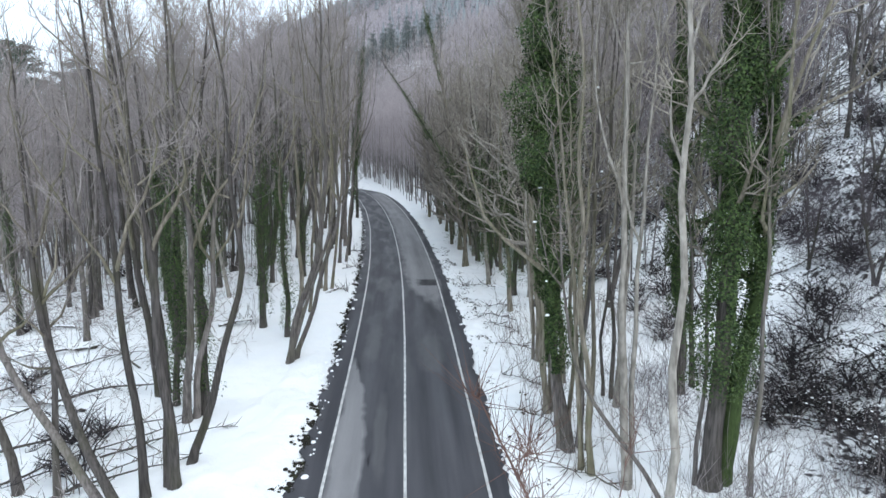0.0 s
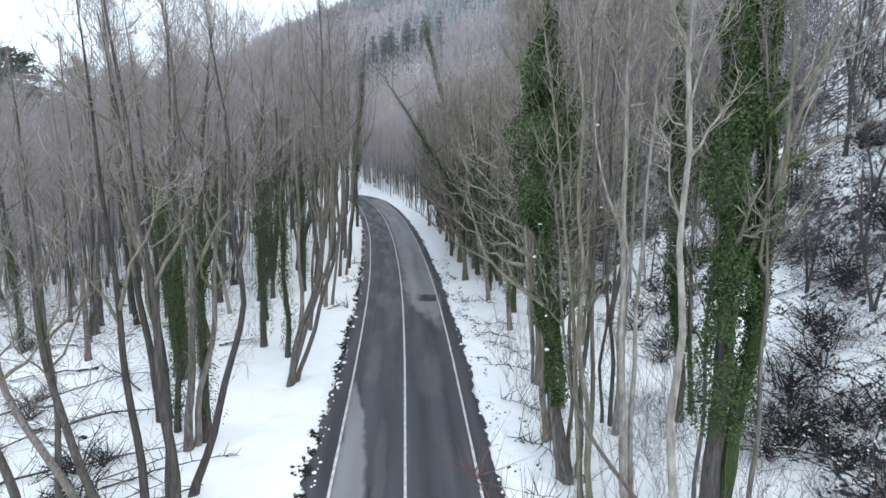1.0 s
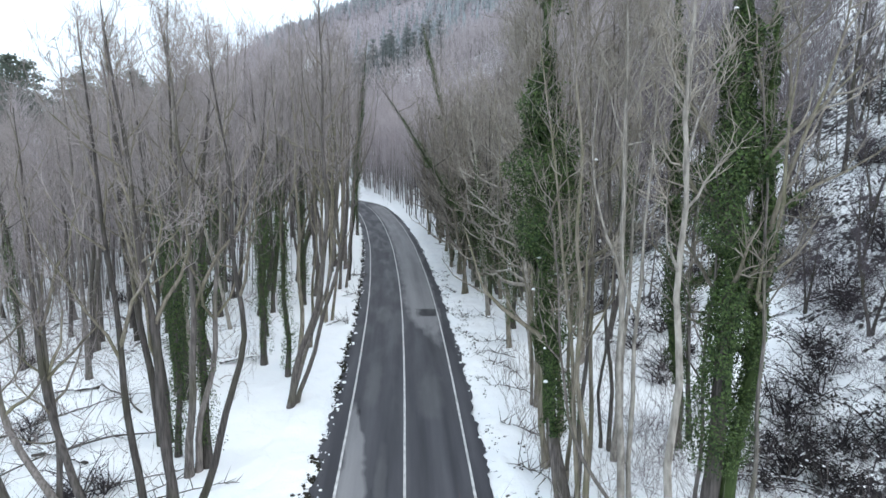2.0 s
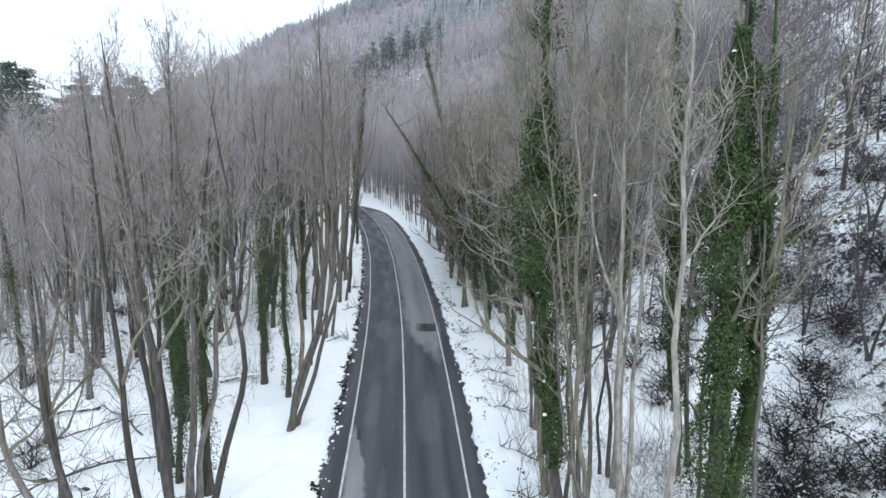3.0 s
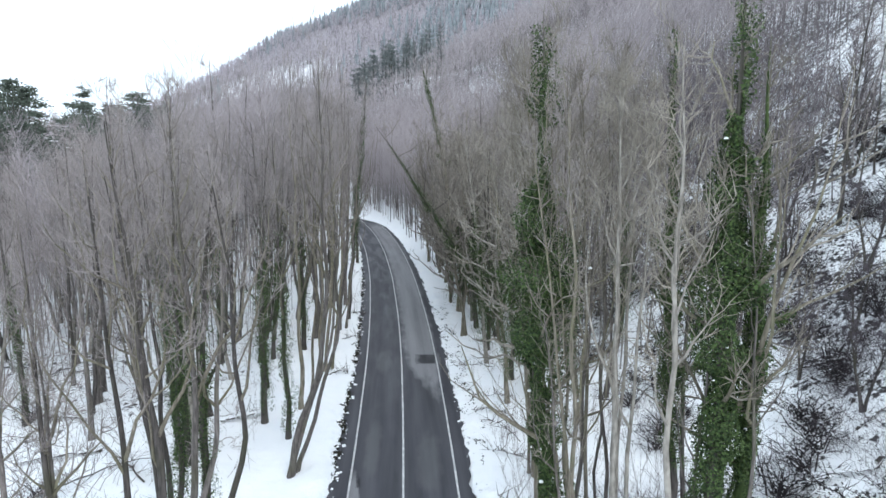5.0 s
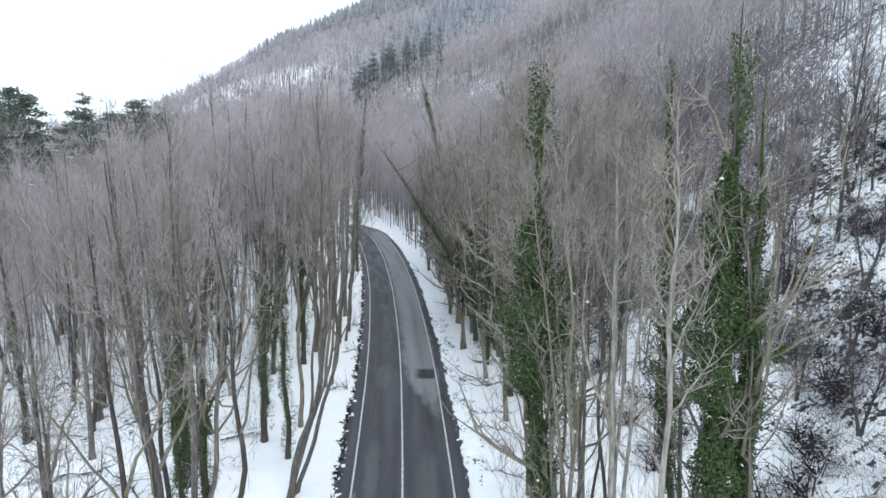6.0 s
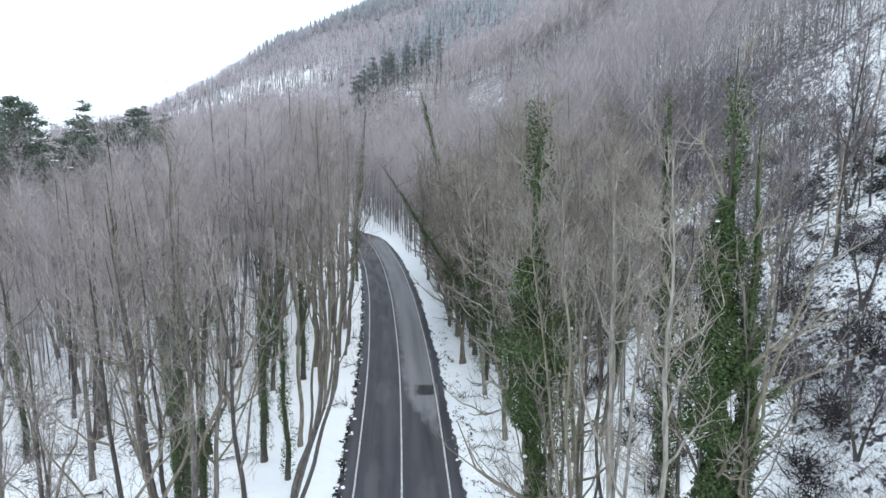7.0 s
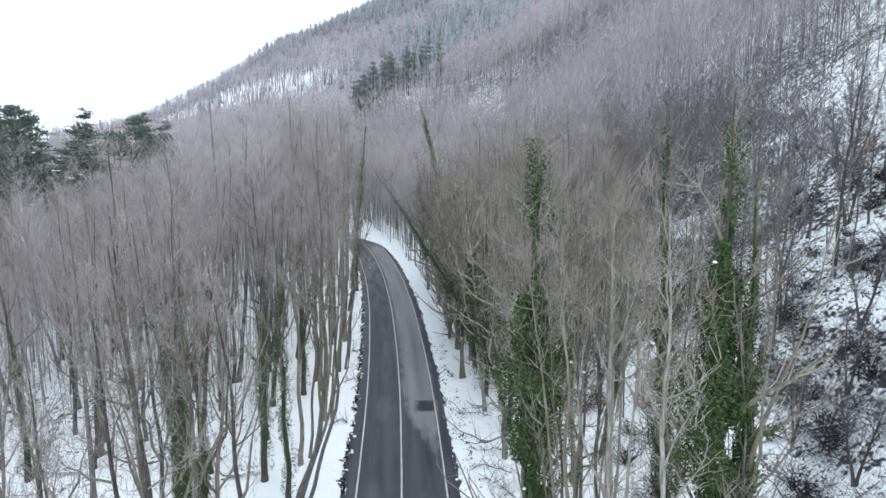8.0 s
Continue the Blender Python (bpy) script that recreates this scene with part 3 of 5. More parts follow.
bare_tree("tree", -13.0, 28.8, 10, [(0, 0, 23, 0.20, (0.2, 0), (0.9, 0)), (0.3, 0.4, 22, 0.16, (0.6, 0.4), (1.2, 0.3))], "bare two-stemmed tree with hooked root", base=0.55, reach=1.2, leaders=2, group=SIDE, twigs=4, limb_bark=BARK_TAN, thick=1.1, limbs=12)
bare_tree("tree", -15.9, 32.2, 11, [(0, 0, 23, 0.22, (-0.6, 0), (-0.8, 0)), (0.3, 0.3, 22, 0.16, (0.2, 0), (-0.3, 0))], GREY, BARK_DARK, base=0.53, group=SIDE, twigs=4, limb_bark=BARK_TAN, thick=1.1, limbs=12)
bare_tree("tree", -15.0, 21.6, 12, [(0, 0, 15, 0.14, (-0.4, 0.2), (0.4, 0))], "slim dark bare tree with few limbs", BARK_DARK, limbs=9, base=0.36, group=SIDE, twigs=4, limb_bark=BARK_TAN, thick=1.1)
bare_tree("tree", -12.6, 21.0, 13, [(0, 0, 17, 0.17, (-1.6, 0.8), (-4.2, 0.5))], "bare tree leaning away from the road", BARK, base=0.36, reach=1.2, leaders=2, group=SIDE, twigs=4, limb_bark=BARK_TAN, thick=1.1)
bare_tree("tree", -11.9, 20.6, 14, [(0, 0, 18, 0.18, (-0.8, 0.8), (-2.6, 0.5))], "bare tree leaning away from the road", BARK_DARK, base=0.36, reach=1.2, leaders=2, group=SIDE, twigs=4, limb_bark=BARK_TAN, thick=1.1)
bare_tree("tree", -17.2, 22.6, 15, [(0, 0, 18, 0.18, (-1.5, 0.5), (-0.8, 0))], GREY, BARK, base=0.36, reach=1.2, leaders=2, group=SIDE, twigs=4, limb_bark=BARK_TAN, thick=1.1)
bare_tree("tree", -14.5, 31.0, 16, [(0, 0, 23.8, 0.16, (0.2, 0), (0.2, 0))], "bare tree with dark ivy on its lower trunk", BARK_DARK, ivy=[(0.2, 14, 5000, 0.65)], base=0.53, group=SIDE, twigs=5, limb_bark=BARK_TAN, thick=1.2, limbs=12)
ivy_c = bare_tree("tree", -17.4, 55.9, 17, [(0, 0, 22.7, 0.30, (0.8, 0), (0.4, 0)), (1.0, 0.5, 21.6, 0.20, (1.4, 0), (0.4, 0))], "thick bare tree clad in dark ivy", BARK_DARK, ivy=[(0.3, 16, 7500, 1.25), (2, 15, 4500, 0.8)], base=0.53, group=SIDE, twigs=7, limbs=12)
ivy_d = bare_tree("tree", -21.5, 56.5, 18, [(0, 0, 22.7, 0.24, (0.3, 0), Z2)], "bare tree clad in dark ivy", BARK_DARK, ivy=[(1, 15, 5000, 1.1)], base=0.53, group=SIDE, twigs=7, limbs=12)
bare_tree("tree", -17.6, 40.5, 19, [(0, 0, 24.9, 0.18, (0.6, 0), (-0.5, 0)), (0.4, 0.2, 22.7, 0.13, (1.4, 0), Z2)], "pale two-stemmed bare tree", BARK_PALE, base=0.55, group=SIDE, twigs=5, limb_bark=BARK_TAN, thick=1.2, limbs=12)
bare_tree("tree", -11.0, 69.0, 20, [(0, 0, 27.5, 0.13, (2.6, 0), Z2)], "tall slim ivy-wrapped tree near the bend", BARK_DARK, ivy=[(7, 27, 9000, 0.5)], base=0.6, group=SIDE, limbs=8, twigs=3, wobble=0.006)
# the uphill side
bare_tree("tree", 10.7, 22.4, 31, [(0, 0, 27.5, 0.36, (-0.5, 0.4), (0.45, 0)), (0.5, 0.3, 25, 0.34, (-0.3, 0.4), (1.3, 0))], "big two-stemmed tree wrapped in green ivy", BARK_DARK, ivy=[(3.8, 26.5, 46000, 1.05), (5, 22, 15000, 0.30)], moss=BARK_MOSS, group=SIDE, limbs=13, subs=4, twigs=4, twig=TWIG_TAN, thick=1.4, snow=8, wobble=0.006, limb_bark=BARK_TAN, base=0.3)
bare_tree("tree", 12.6, 30.4, 32, [(0, 0, 26.5, 0.21, (-0.7, 0.3), (-0.6, 0)), (0.9, 0.6, 21, 0.13, (0.2, 0), (-0.6, 0))], "tall bare tree clad in dark ivy", BARK_DARK, ivy=[(3.5, 26, 28000, 0.8)], group=SIDE, limbs=13, twigs=5, twig=TWIG_TAN, thick=1.4, wobble=0.006, limb_bark=BARK_TAN, base=0.3)
bare_tree("tree", 5.7, 25.6, 33, [(0, 0, 26.5, 0.26, (-0.3, 0.2), (-1.25, 0)), (0.5, 0.3, 21, 0.12, (0.6, 0.2), Z2), (-0.35, 0.1, 22, 0.11, (-0.8, 0.2), (-0.7, 0))], "tall tree smothered in bushy green ivy", BARK, ivy=[(3.5, 26, 54000, 1.4)], group=SIDE, limbs=14, subs=4, twigs=4, twig=TWIG_TAN, thick=1.4, snow=6, wobble=0.006, limb_bark=BARK_TAN, base=0.26)
bare_tree("tree", 5.5, 29.2, 34, [(0, 0, 25, 0.13, (-0.6, 0.3), (-0.9, 0)), (0.1, 0.3, 24, 0.1, (-1.3, 0.3), (-0.5, 0))], "slim curved two-stemmed bare tree", BARK_TAN, base=0.73, group=SIDE, twigs=5, twig=TWIG_TAN, thick=1.35, limbs=13, leaders=1)
bare_tree("tree", 6.0, 36.0, 35, [(0, 0, 26, 0.15, (-0.8, 0), (-0.7, 0)), (0.3, 0.2, 24, 0.12, (-0.2, 0), (-0.5, 0)), (-0.3, 0.4, 23, 0.09, (-1.5, 0), Z2)], "clump of slim bare stems beside the road", BARK_TAN, base=0.73, group=SIDE, twigs=5, twig=TWIG_TAN, thick=1.35, limbs=13, leaders=1)
bare_tree("tree", 7.5, 22.8, 36, [(0, 0, 24, 0.17, (-0.3, 0.4), (-0.4, 0)), (0.15, 0.25, 22, 0.11, (0.7, 0.3), (-0.3, 0))], "pale forked bare tree with a dark wet foot", BARK_PALE, base=0.68, group=SIDE, twigs=5, twig=TWIG_TAN, thick=1.4, wobble=0.012, limbs=13, leaders=1)
bare_tree("tree", 8.7, 21.6, 37, [(0, 0, 15, 0.085, (-1.0, 0.8), (-3.6, 1.0))], "thin young tree leaning over steeply", BARK, limbs=8, subs=3, base=0.5, group=SIDE, twigs=2, twig=TWIG_TAN, thick=1.35)
bare_tree("tree", 6.9, 16.9, 38, [(0, 0, 24, 0.15, (-0.9, 0.2), (0.35, 0))], "slender pale bare tree in snow", BARK_PALE, base=0.55, group=SIDE, twigs=3, twig=TWIG_TAN, thick=1.4, wobble=0.008, limbs=13, leaders=0)
bare_tree("tree", 10.2, 22.6, 39, [(0, 0, 19, 0.075, (0.2, 0.3), Z2)], "thin bare sapling in the snow", BARK, limbs=9, base=0.45, group=SIDE, twigs=2, twig=TWIG_TAN, thick=1.35)
bare_tree("tree", 11.9, 21.6, 40, [(0, 0, 20, 0.09, (0.3, 0.3), (0.2, 0))], "thin bare sapling in the snow", BARK, limbs=9, base=0.45, group=SIDE, twigs=2, twig=TWIG_TAN, thick=1.35)
bare_tree("tree", 13.2, 46.4, 41, [(0, 0, 20, 0.22, (0.6, 0), (1.1, 0)), (0.2, 0.4, 18, 0.13, (0.4, 0), Z2)], "bare tree with ivy hanging from its upper trunk", BARK_DARK, ivy=[(5, 17, 6000, 1.0)], group=SIDE, twigs=5, twig=TWIG_TAN, thick=1.35)
bare_tree("tree", 6.6, 25.6, 42, [(0, 0, 24.5, 0.11, (-0.4, 0.3), (0.1, 0))], "slender tan bare tree in snow", BARK_TAN, limbs=12, base=0.73, group=SIDE, twigs=5, twig=TWIG_TAN, thick=1.35, leaders=1)
bare_tree("tree", 9.1, 29.9, 43, [(0, 0, 25.5, 0.15, (-0.4, 0), (0.1, 0)), (0.1, 0.1, 24.5, 0.11, (1.4, 0), (-0.1, 0))], "pale forked bare tree in snow", BARK_PALE, limbs=12, base=0.73, group=SIDE, twigs=5, twig=TWIG_TAN, thick=1.35, leaders=1)
ivy_a = bare_tree("tree", 4.6, 58.5, 44, [(0, 0, 20, 0.22, (-0.9, 0), Z2)], "ivy-smothered tree beside the road", BARK_DARK, ivy=[(0.8, 14, 5500, 1.7)], group=SIDE, base=0.3, twigs=2, twig=TWIG_TAN, thick=1.35)
ivy_b = bare_tree("tree", 3.9, 66.0, 45, [(0, 0, 20, 0.24, (-1.0, 0), Z2)], "ivy-smothered tree beside the road", BARK_DARK, ivy=[(0.8, 13, 5500, 1.9)], group=SIDE, base=0.3, twigs=2, twig=TWIG_TAN, thick=1.35)
bare_tree("tree", 2.9, 77.0, 46, [(0, 0, 20, 0.22, (-1.0, 0), Z2)], "ivy-smothered tree beside the road", BARK_DARK, ivy=[(0.8, 13, 4500, 1.9)], group=SIDE, base=0.3, twigs=2, twig=TWIG_TAN, thick=1.35)
bare_tree("tree", 6.0, 63.0, 47, [(0, 0, 22.5, 0.16, (-12.4, 1.5), Z2)], "ivy-wrapped tree leaning far over the road", BARK_DARK, ivy=[(1, 21, 8000, 0.95)], group=SIDE, base=0.4, limbs=15, twigs=3, twig=TWIG_TAN, leaders=0, thick=1.3, wobble=0.010, reach=1.2)
bare_tree("tree", 3.6, 75.0, 56, [(0, 0, 30, 0.17, (-6.5, 0.0), Z2)], "slim tree leaning over the road with ivy at its top", BARK_TAN, TWIG_TAN, ivy=[(20, 30.5, 2500, 0.45)], group=SIDE, base=0.55, limbs=9, twigs=3, leaders=0, wobble=0.008)
slope_tree = bare_tree("tree", 40.6, 60.0, 48, [(0, 0, 9, 0.16, (-2.4, 0), Z2), (0.1, 0, 9, 0.14, (2.0, 0), Z2)], "dark forked shrub-like tree on the snowy slope", BARK_DARK, limbs=12, base=0.3, group=SIDE, twigs=4, twig=BARK_SCRUB, thick=1.35)
bare_tree("tree", 35.5, 53.5, 57, [(0, 0, 22, 0.17, (0.5, 0), (-0.4, 0))], "tall dark bare tree on the snowy slope", BARK_DARK, limbs=14, base=0.35, group=SIDE, twigs=4, twig=TWIG, thick=1.3)
for x, y, turn, grow in ((30.0, 51.5, 40, 0.8), (29.0, 41.0, 200, 0.7), (33.0, 46.0, 120, 0.75), (25.0, 34.0, 300, 0.65), (45.0, 68.0, 150, 0.9), (37.5, 66.0, 260, 0.85), (50.0, 74.0, 20, 0.9), (24.5, 39.5, 80, 0.6), (34.0, 59.0, 330, 0.8), (41.0, 53.5, 230, 0.75)):
    copy_thing(slope_tree, pose(x, y, rise(x, y), 0, 0, turn) @ Matrix.Diagonal((grow, grow, grow, 1)))

for src, x, y, turn, grow in ((ivy_a, 6.2, 51, 70, 0.95), (ivy_b, 6.4, 70, 160, 1.0), (ivy_a, 4.2, 84, 220, 1.05), (ivy_b, 1.4, 90, 300, 0.95), (ivy_a, 8.2, 62, 110, 1.0), (ivy_b, 9.6, 55, 20, 1.05), (ivy_a, 6.5, 79, 260, 1.0), (ivy_b, 7.6, 47.5, 190, 0.9), (ivy_a, 10.4, 66, 330, 1.1),
                              (ivy_d, -15.2, 50, 80, 0.9), (ivy_d, -14.4, 100.4, 160, 0.95), (ivy_c, -20.5, 47, 200, 0.92), (ivy_d, -24.5, 52, 150, 0.95), (ivy_d, -14.0, 59, 300, 1.0), (ivy_c, -26.5, 62, 30, 0.95), (ivy_d, -19.5, 66, 210, 1.0), (ivy_d, -33.5, 46, 250, 0.9), (ivy_d, -12.3, 29.6, 20, 0.95), (ivy_c, -17.0, 38.0, 120, 0.92), (ivy_d, -13.6, 44.0, 330, 0.95)):
    copy_thing(src, pose(x, y, rise(x, y), 0, 0, turn) @ Matrix.Diagonal((grow, grow, grow, 1)))

VERGE = "slim tan bare tree on the uphill verge"
for k, (x, y, H, r, lean) in enumerate(((6.9, 33.0, 20, 0.13, -0.5), (6.6, 42.0, 20, 0.14, -0.9), (5.4, 46.5, 21, 0.15, -0.6), (7.4, 50.0, 20, 0.14, 0.5), (10.2, 43.0, 20, 0.15, -0.3), (4.3, 55.0, 21, 0.15, -0.7), (6.0, 60.5, 20, 0.15, 0.3), (9.0, 57.0, 22, 0.16, -0.4), (11.6, 51.5, 22, 0.16, 0.3), (3.6, 68.0, 22, 0.15, -0.6))):
    bare_tree("tree", x, y, 140 + k, [(0, 0, H, 1.25 * r, (lean, 0), (-0.4, 0))] + ([(0.3, 0.2, H - 2, r * 0.8, (lean + 1.1, 0.2), Z2)] if k % 3 == 1 else []), "slim bare verge tree with dark ivy on its trunk" if k % 3 == 2 or k == 4 else VERGE, BARK_PALE if k % 2 else BARK_TAN, ivy=[(2, 15, 4500, 0.75)] if k % 3 == 2 or k == 4 else None, twig=TWIG_TAN, limbs=17 if x < 7.45 else 8, subs=3, twigs=2, base=0.32 if x < 7.45 else 0.55, reach=1.4 if x < 7.45 else 1.2, group=SIDE, thick=2.0, droop=0.3, limb_bark=BARK_PALE)
bare_tree("tree", 6.3, 23.6, 50, [(0, 0, 24, 0.13, (-1.2, 0.3), (-0.5, 0)), (-0.4, 0.3, 22, 0.11, (-1.6, 0.4), Z2)], "pair of tan bare coppice stems in snow", BARK_TAN, limbs=8, subs=3, twigs=5, base=0.73, leaders=1, group=SIDE)
bare_tree("tree", 5.9, 27.6, 52, [(0, 0, 25.5, 0.12, (-0.5, 0.2), (-0.5, 0)), (0.25, 0.2, 23.5, 0.1, (0.3, 0.2), (-0.2, 0)), (-0.3, 0.1, 22.5, 0.09, (-1.1, 0.2), (-0.3, 0))], "clump of tan bare coppice stems in snow", BARK_TAN, twig=TWIG_TAN, limbs=10, subs=3, twigs=5, base=0.73, leaders=1, group=SIDE)
bare_tree("tree", 5.3, 29.0, 53, [(0, 0, 24.5, 0.13, (-0.6, 0.2), (-0.4, 0)), (0.35, 0.3, 25.5, 0.1, (0.1, 0.2), (-0.5, 0))], "pair of tan bare coppice stems in snow", BARK_TAN, twig=TWIG_TAN, limbs=10, subs=3, twigs=5, base=0.73, leaders=1, group=SIDE)
bare_tree("tree", 9.1, 30.8, 55, [(0, 0, 24.5, 0.11, (-0.3, 0.2), (-0.5, 0)), (-0.4, 0.3, 22.5, 0.08, (0.2, 0.3), Z2)], "pair of thin curved bare stems in snow", BARK_DARK, twig=TWIG_TAN, limbs=10, subs=3, twigs=5, base=0.73, leaders=1, group=SIDE)
bare_tree("tree", 4.9, 9.0, 49, [(0, 0, 9.4, 0.05, (-4.2, 0.3), Z2)], "thin reddish sapling arching over the road edge", TWIG_RED, TWIG_RED, limbs=9, subs=3, twigs=6, base=0.45, group=SIDE)

# wood-forming trees, built once and repeated
WOOD = "bare trees of the roadside wood"
kinds = []
for k, (H, r, bark, stems) in enumerate(((23, 0.16, BARK, 1), (21, 0.13, BARK_DARK, 1), (24, 0.18, BARK, 1), (20, 0.11, BARK_PALE, 1), (22, 0.14, BARK, 2), (23, 0.15, BARK_DARK, 2), (19, 0.10, BARK, 1), (22, 0.15, BARK_PALE, 1), (20, 0.12, BARK_TAN, 2), (21, 0.13, BARK_TAN, 2))):
    rng = np.random.default_rng(500 + k)
    rows = [(0.35 * i, 0.2 * i, H - 2 * i, 1.28 * r * (1 - 0.25 * i), tuple(rng.normal(0, 1.4, 2)), tuple(rng.normal(0, 1.0, 2))) for i in range(stems)]
    text = ("tall slim bare grey-brown tree in snow", "dark slim bare tree in snow", "stout bare grey-brown tree in snow", "slender pale-barked bare tree in snow",
            "bare two-stemmed grey-brown tree", "dark bare two-stemmed tree in snow", "young thin bare tree in snow", "pale smooth-barked bare tree in snow",
            "bushy many-limbed bare tree beside the road", "bushy tree with ivy-clad trunk beside the road")[k]
    kinds.append((rows, bark, text, 600 + k))

spots, taken = [], [(o.location.x, o.location.y) for o in scene.objects if o.type == "EMPTY"]
rng = np.random.default_rng(77)


def free(x, y, gap):
    return all((x - a) ** 2 + (y - b) ** 2 > gap * gap for a, b in taken)


for _ in range(9000):
    y = 17 + 88 * rng.uniform() ** 1.15
    left = rng.uniform() < 0.52
    u = -(8.3 + 50 * rng.uniform() ** 1.3) if left else 7.0 + 17 * rng.uniform() ** 1.3
    if y > 60 and left:
        u += 1.8
    x = float(centre(y)) + u
    if not left and u > 14 and y < 60 and rng.uniform() < 0.30:
        continue
    if not left and y < 62:
        continue
    if not left and 36 < y < 62 and 15 < u < 25 + 0.1 * y - 4:
        continue
    if left and y < 34 and u > -17:
        continue
    if left and y < 50 and u > -10.5:
        continue
    if left and 34 < y < 62 and u > -30 and rng.uniform() < 0.75:
        continue
    if left and y > 45 and u > -22 and rng.uniform() < 0.5:
        continue
    if left and y < 40 and rng.uniform() < 0.4:
        continue
    if abs(x) > 0.74 * y + 9 or not free(x, y, 1.75 if y > 45 else 2.2):
        continue
    taken.append((x, y))
    spots.append((x, y))
    if len(spots) >= 190:
        break

made = {}
for x, y in spots:
    k = int(rng.integers(8)) if float(across(x, y)) < 0 or float(across(x, y)) > 14 else int(rng.integers(8, 10))
    rows, bark, text, seed = kinds[k]
    grow = rng.uniform(0.98, 1.2) * (1 - 0.30 * float(step(20, 40, across(x, y)))) * (1 + 0.12 * float(step(40, 50, y) * step(-26, -20, across(x, y)) * step(0, -2, across(x, y))) - 0.10 * float(step(14, 32, -across(x, y))))
    if k not in made:
        made[k] = bare_tree("tree", x, y, seed, rows, text, bark, limbs=20 if k > 7 else 9, subs=3 if k > 7 else 4, twigs=1 if k > 7 else 6, twig=TWIG_MIX if k > 7 else None, base=0.16 if k > 7 else 0.56, reach=1.35 if k > 7 else 1.0, group=WOOD, thick=2.3 if k > 7 else 1.25, joined=True, leaders=3, ivy=[(0.6, 13, 3400, 1.5)] if k == 9 else None)
    else:
        copy_thing(made[k], pose(x, y, rise(x, y), 0, 0, rng.uniform(0, 360)) @ Matrix.Diagonal((grow, grow, grow, 1)))


for k, (x, y, turn, grow) in enumerate(((41, 57.5, 20, 0.55), (44.5, 60, 140, 0.6), (47, 55, 250, 0.52), (38, 62, 80, 0.58), (43, 52, 300, 0.5), (50, 64, 10, 0.6), (36.5, 53, 200, 0.5), (46, 68, 60, 0.62), (40, 70, 170, 0.6), (52, 58, 330, 0.55), (33, 58, 110, 0.5))):
    copy_thing(made[(1, 5, 0)[k % 3]], pose(x, y, rise(x, y), 0, 0, turn) @ Matrix.Diagonal((grow * 1.15, grow * 1.15, grow, 1)))


# ---- pines ----
def pine(name, x, y, seed, H, label, bare=0.30, spread=4.4, tufts=22, needle=0.6, group="", snow=0, needles=None):
    rng = np.random.default_rng(seed)
    tree = new(name)
    tree.location = (x, y, rise(x, y))
    tagged(tree, label, "pine tree", group)
    p, rad = stem_line(rng, H, 0.26, (rng.normal(0, 0.4), 0), Z2, 0.006)
    s = Soup()
    s.tube(p, rad, 7)
    part("trunk", s, BARK_DARK, tree)
    big, green, white = Soup(), Soup(), Soup()
    az, a, b, tops = 0.0, [], [], []
    whorls = int(H * (1 - bare) / 1.15)
    for w in range(whorls):
        s0 = bare + (0.98 - bare) * min(1, max(0, w + rng.normal(0, 0.5)) / whorls)
        L = (0.6 + spread * (1 - (w / whorls) ** 1.3)) * rng.uniform(0.5, 1.2)
        for k in range(4):
            az += 1.57 + rng.normal(0, 0.35)
            q = branch_line(rng, along(p, min(0.99, s0 + rng.normal(0, 0.018))), az, 0.10 + 0.45 * w / whorls + rng.normal(0, 0.2) - 0.05, L * rng.uniform(0.6, 1.1), 4, 0.15)
            big.tube(q, 0.05 * np.linspace(1, 0.3, 4), 3)
            at = along(q, rng.uniform(0.35, 1.0, tufts)) + rng.normal(0, 1, (tufts, 3)) * np.array([0.7, 0.7, 0.16])
            d = rng.normal(0, 1, (tufts, 3)) * np.array([1, 1, 0.45]) + np.array([math.cos(az), math.sin(az), 0.3])
            d /= np.linalg.norm(d, axis=1)[:, None]
            a.append(at)
            b.append(at + d * needle * rng.uniform(0.6, 1.3, tufts)[:, None])
            tops.append(q[3] + np.array([0, 0, 0.12]))
    green.spikes(np.concatenate(a), np.concatenate(b), 0.13)
    boughs = part("branchwork", big, BARK_DARK, tree)
    part("crown", green, needles or NEEDLE, boughs, "dark green needle tufts", False)
    if snow:
        t = np.array(tops)[rng.integers(0, len(tops), snow)]
        white.lumps(np.repeat(t, 4, 0) + rng.normal(0, 0.25, (snow * 4, 3)) * np.array([1, 1, 0.15]), 0.3, 0.12)
        part("snow", white, SNOW, boughs, "clods of snow on the limbs")
    return tree


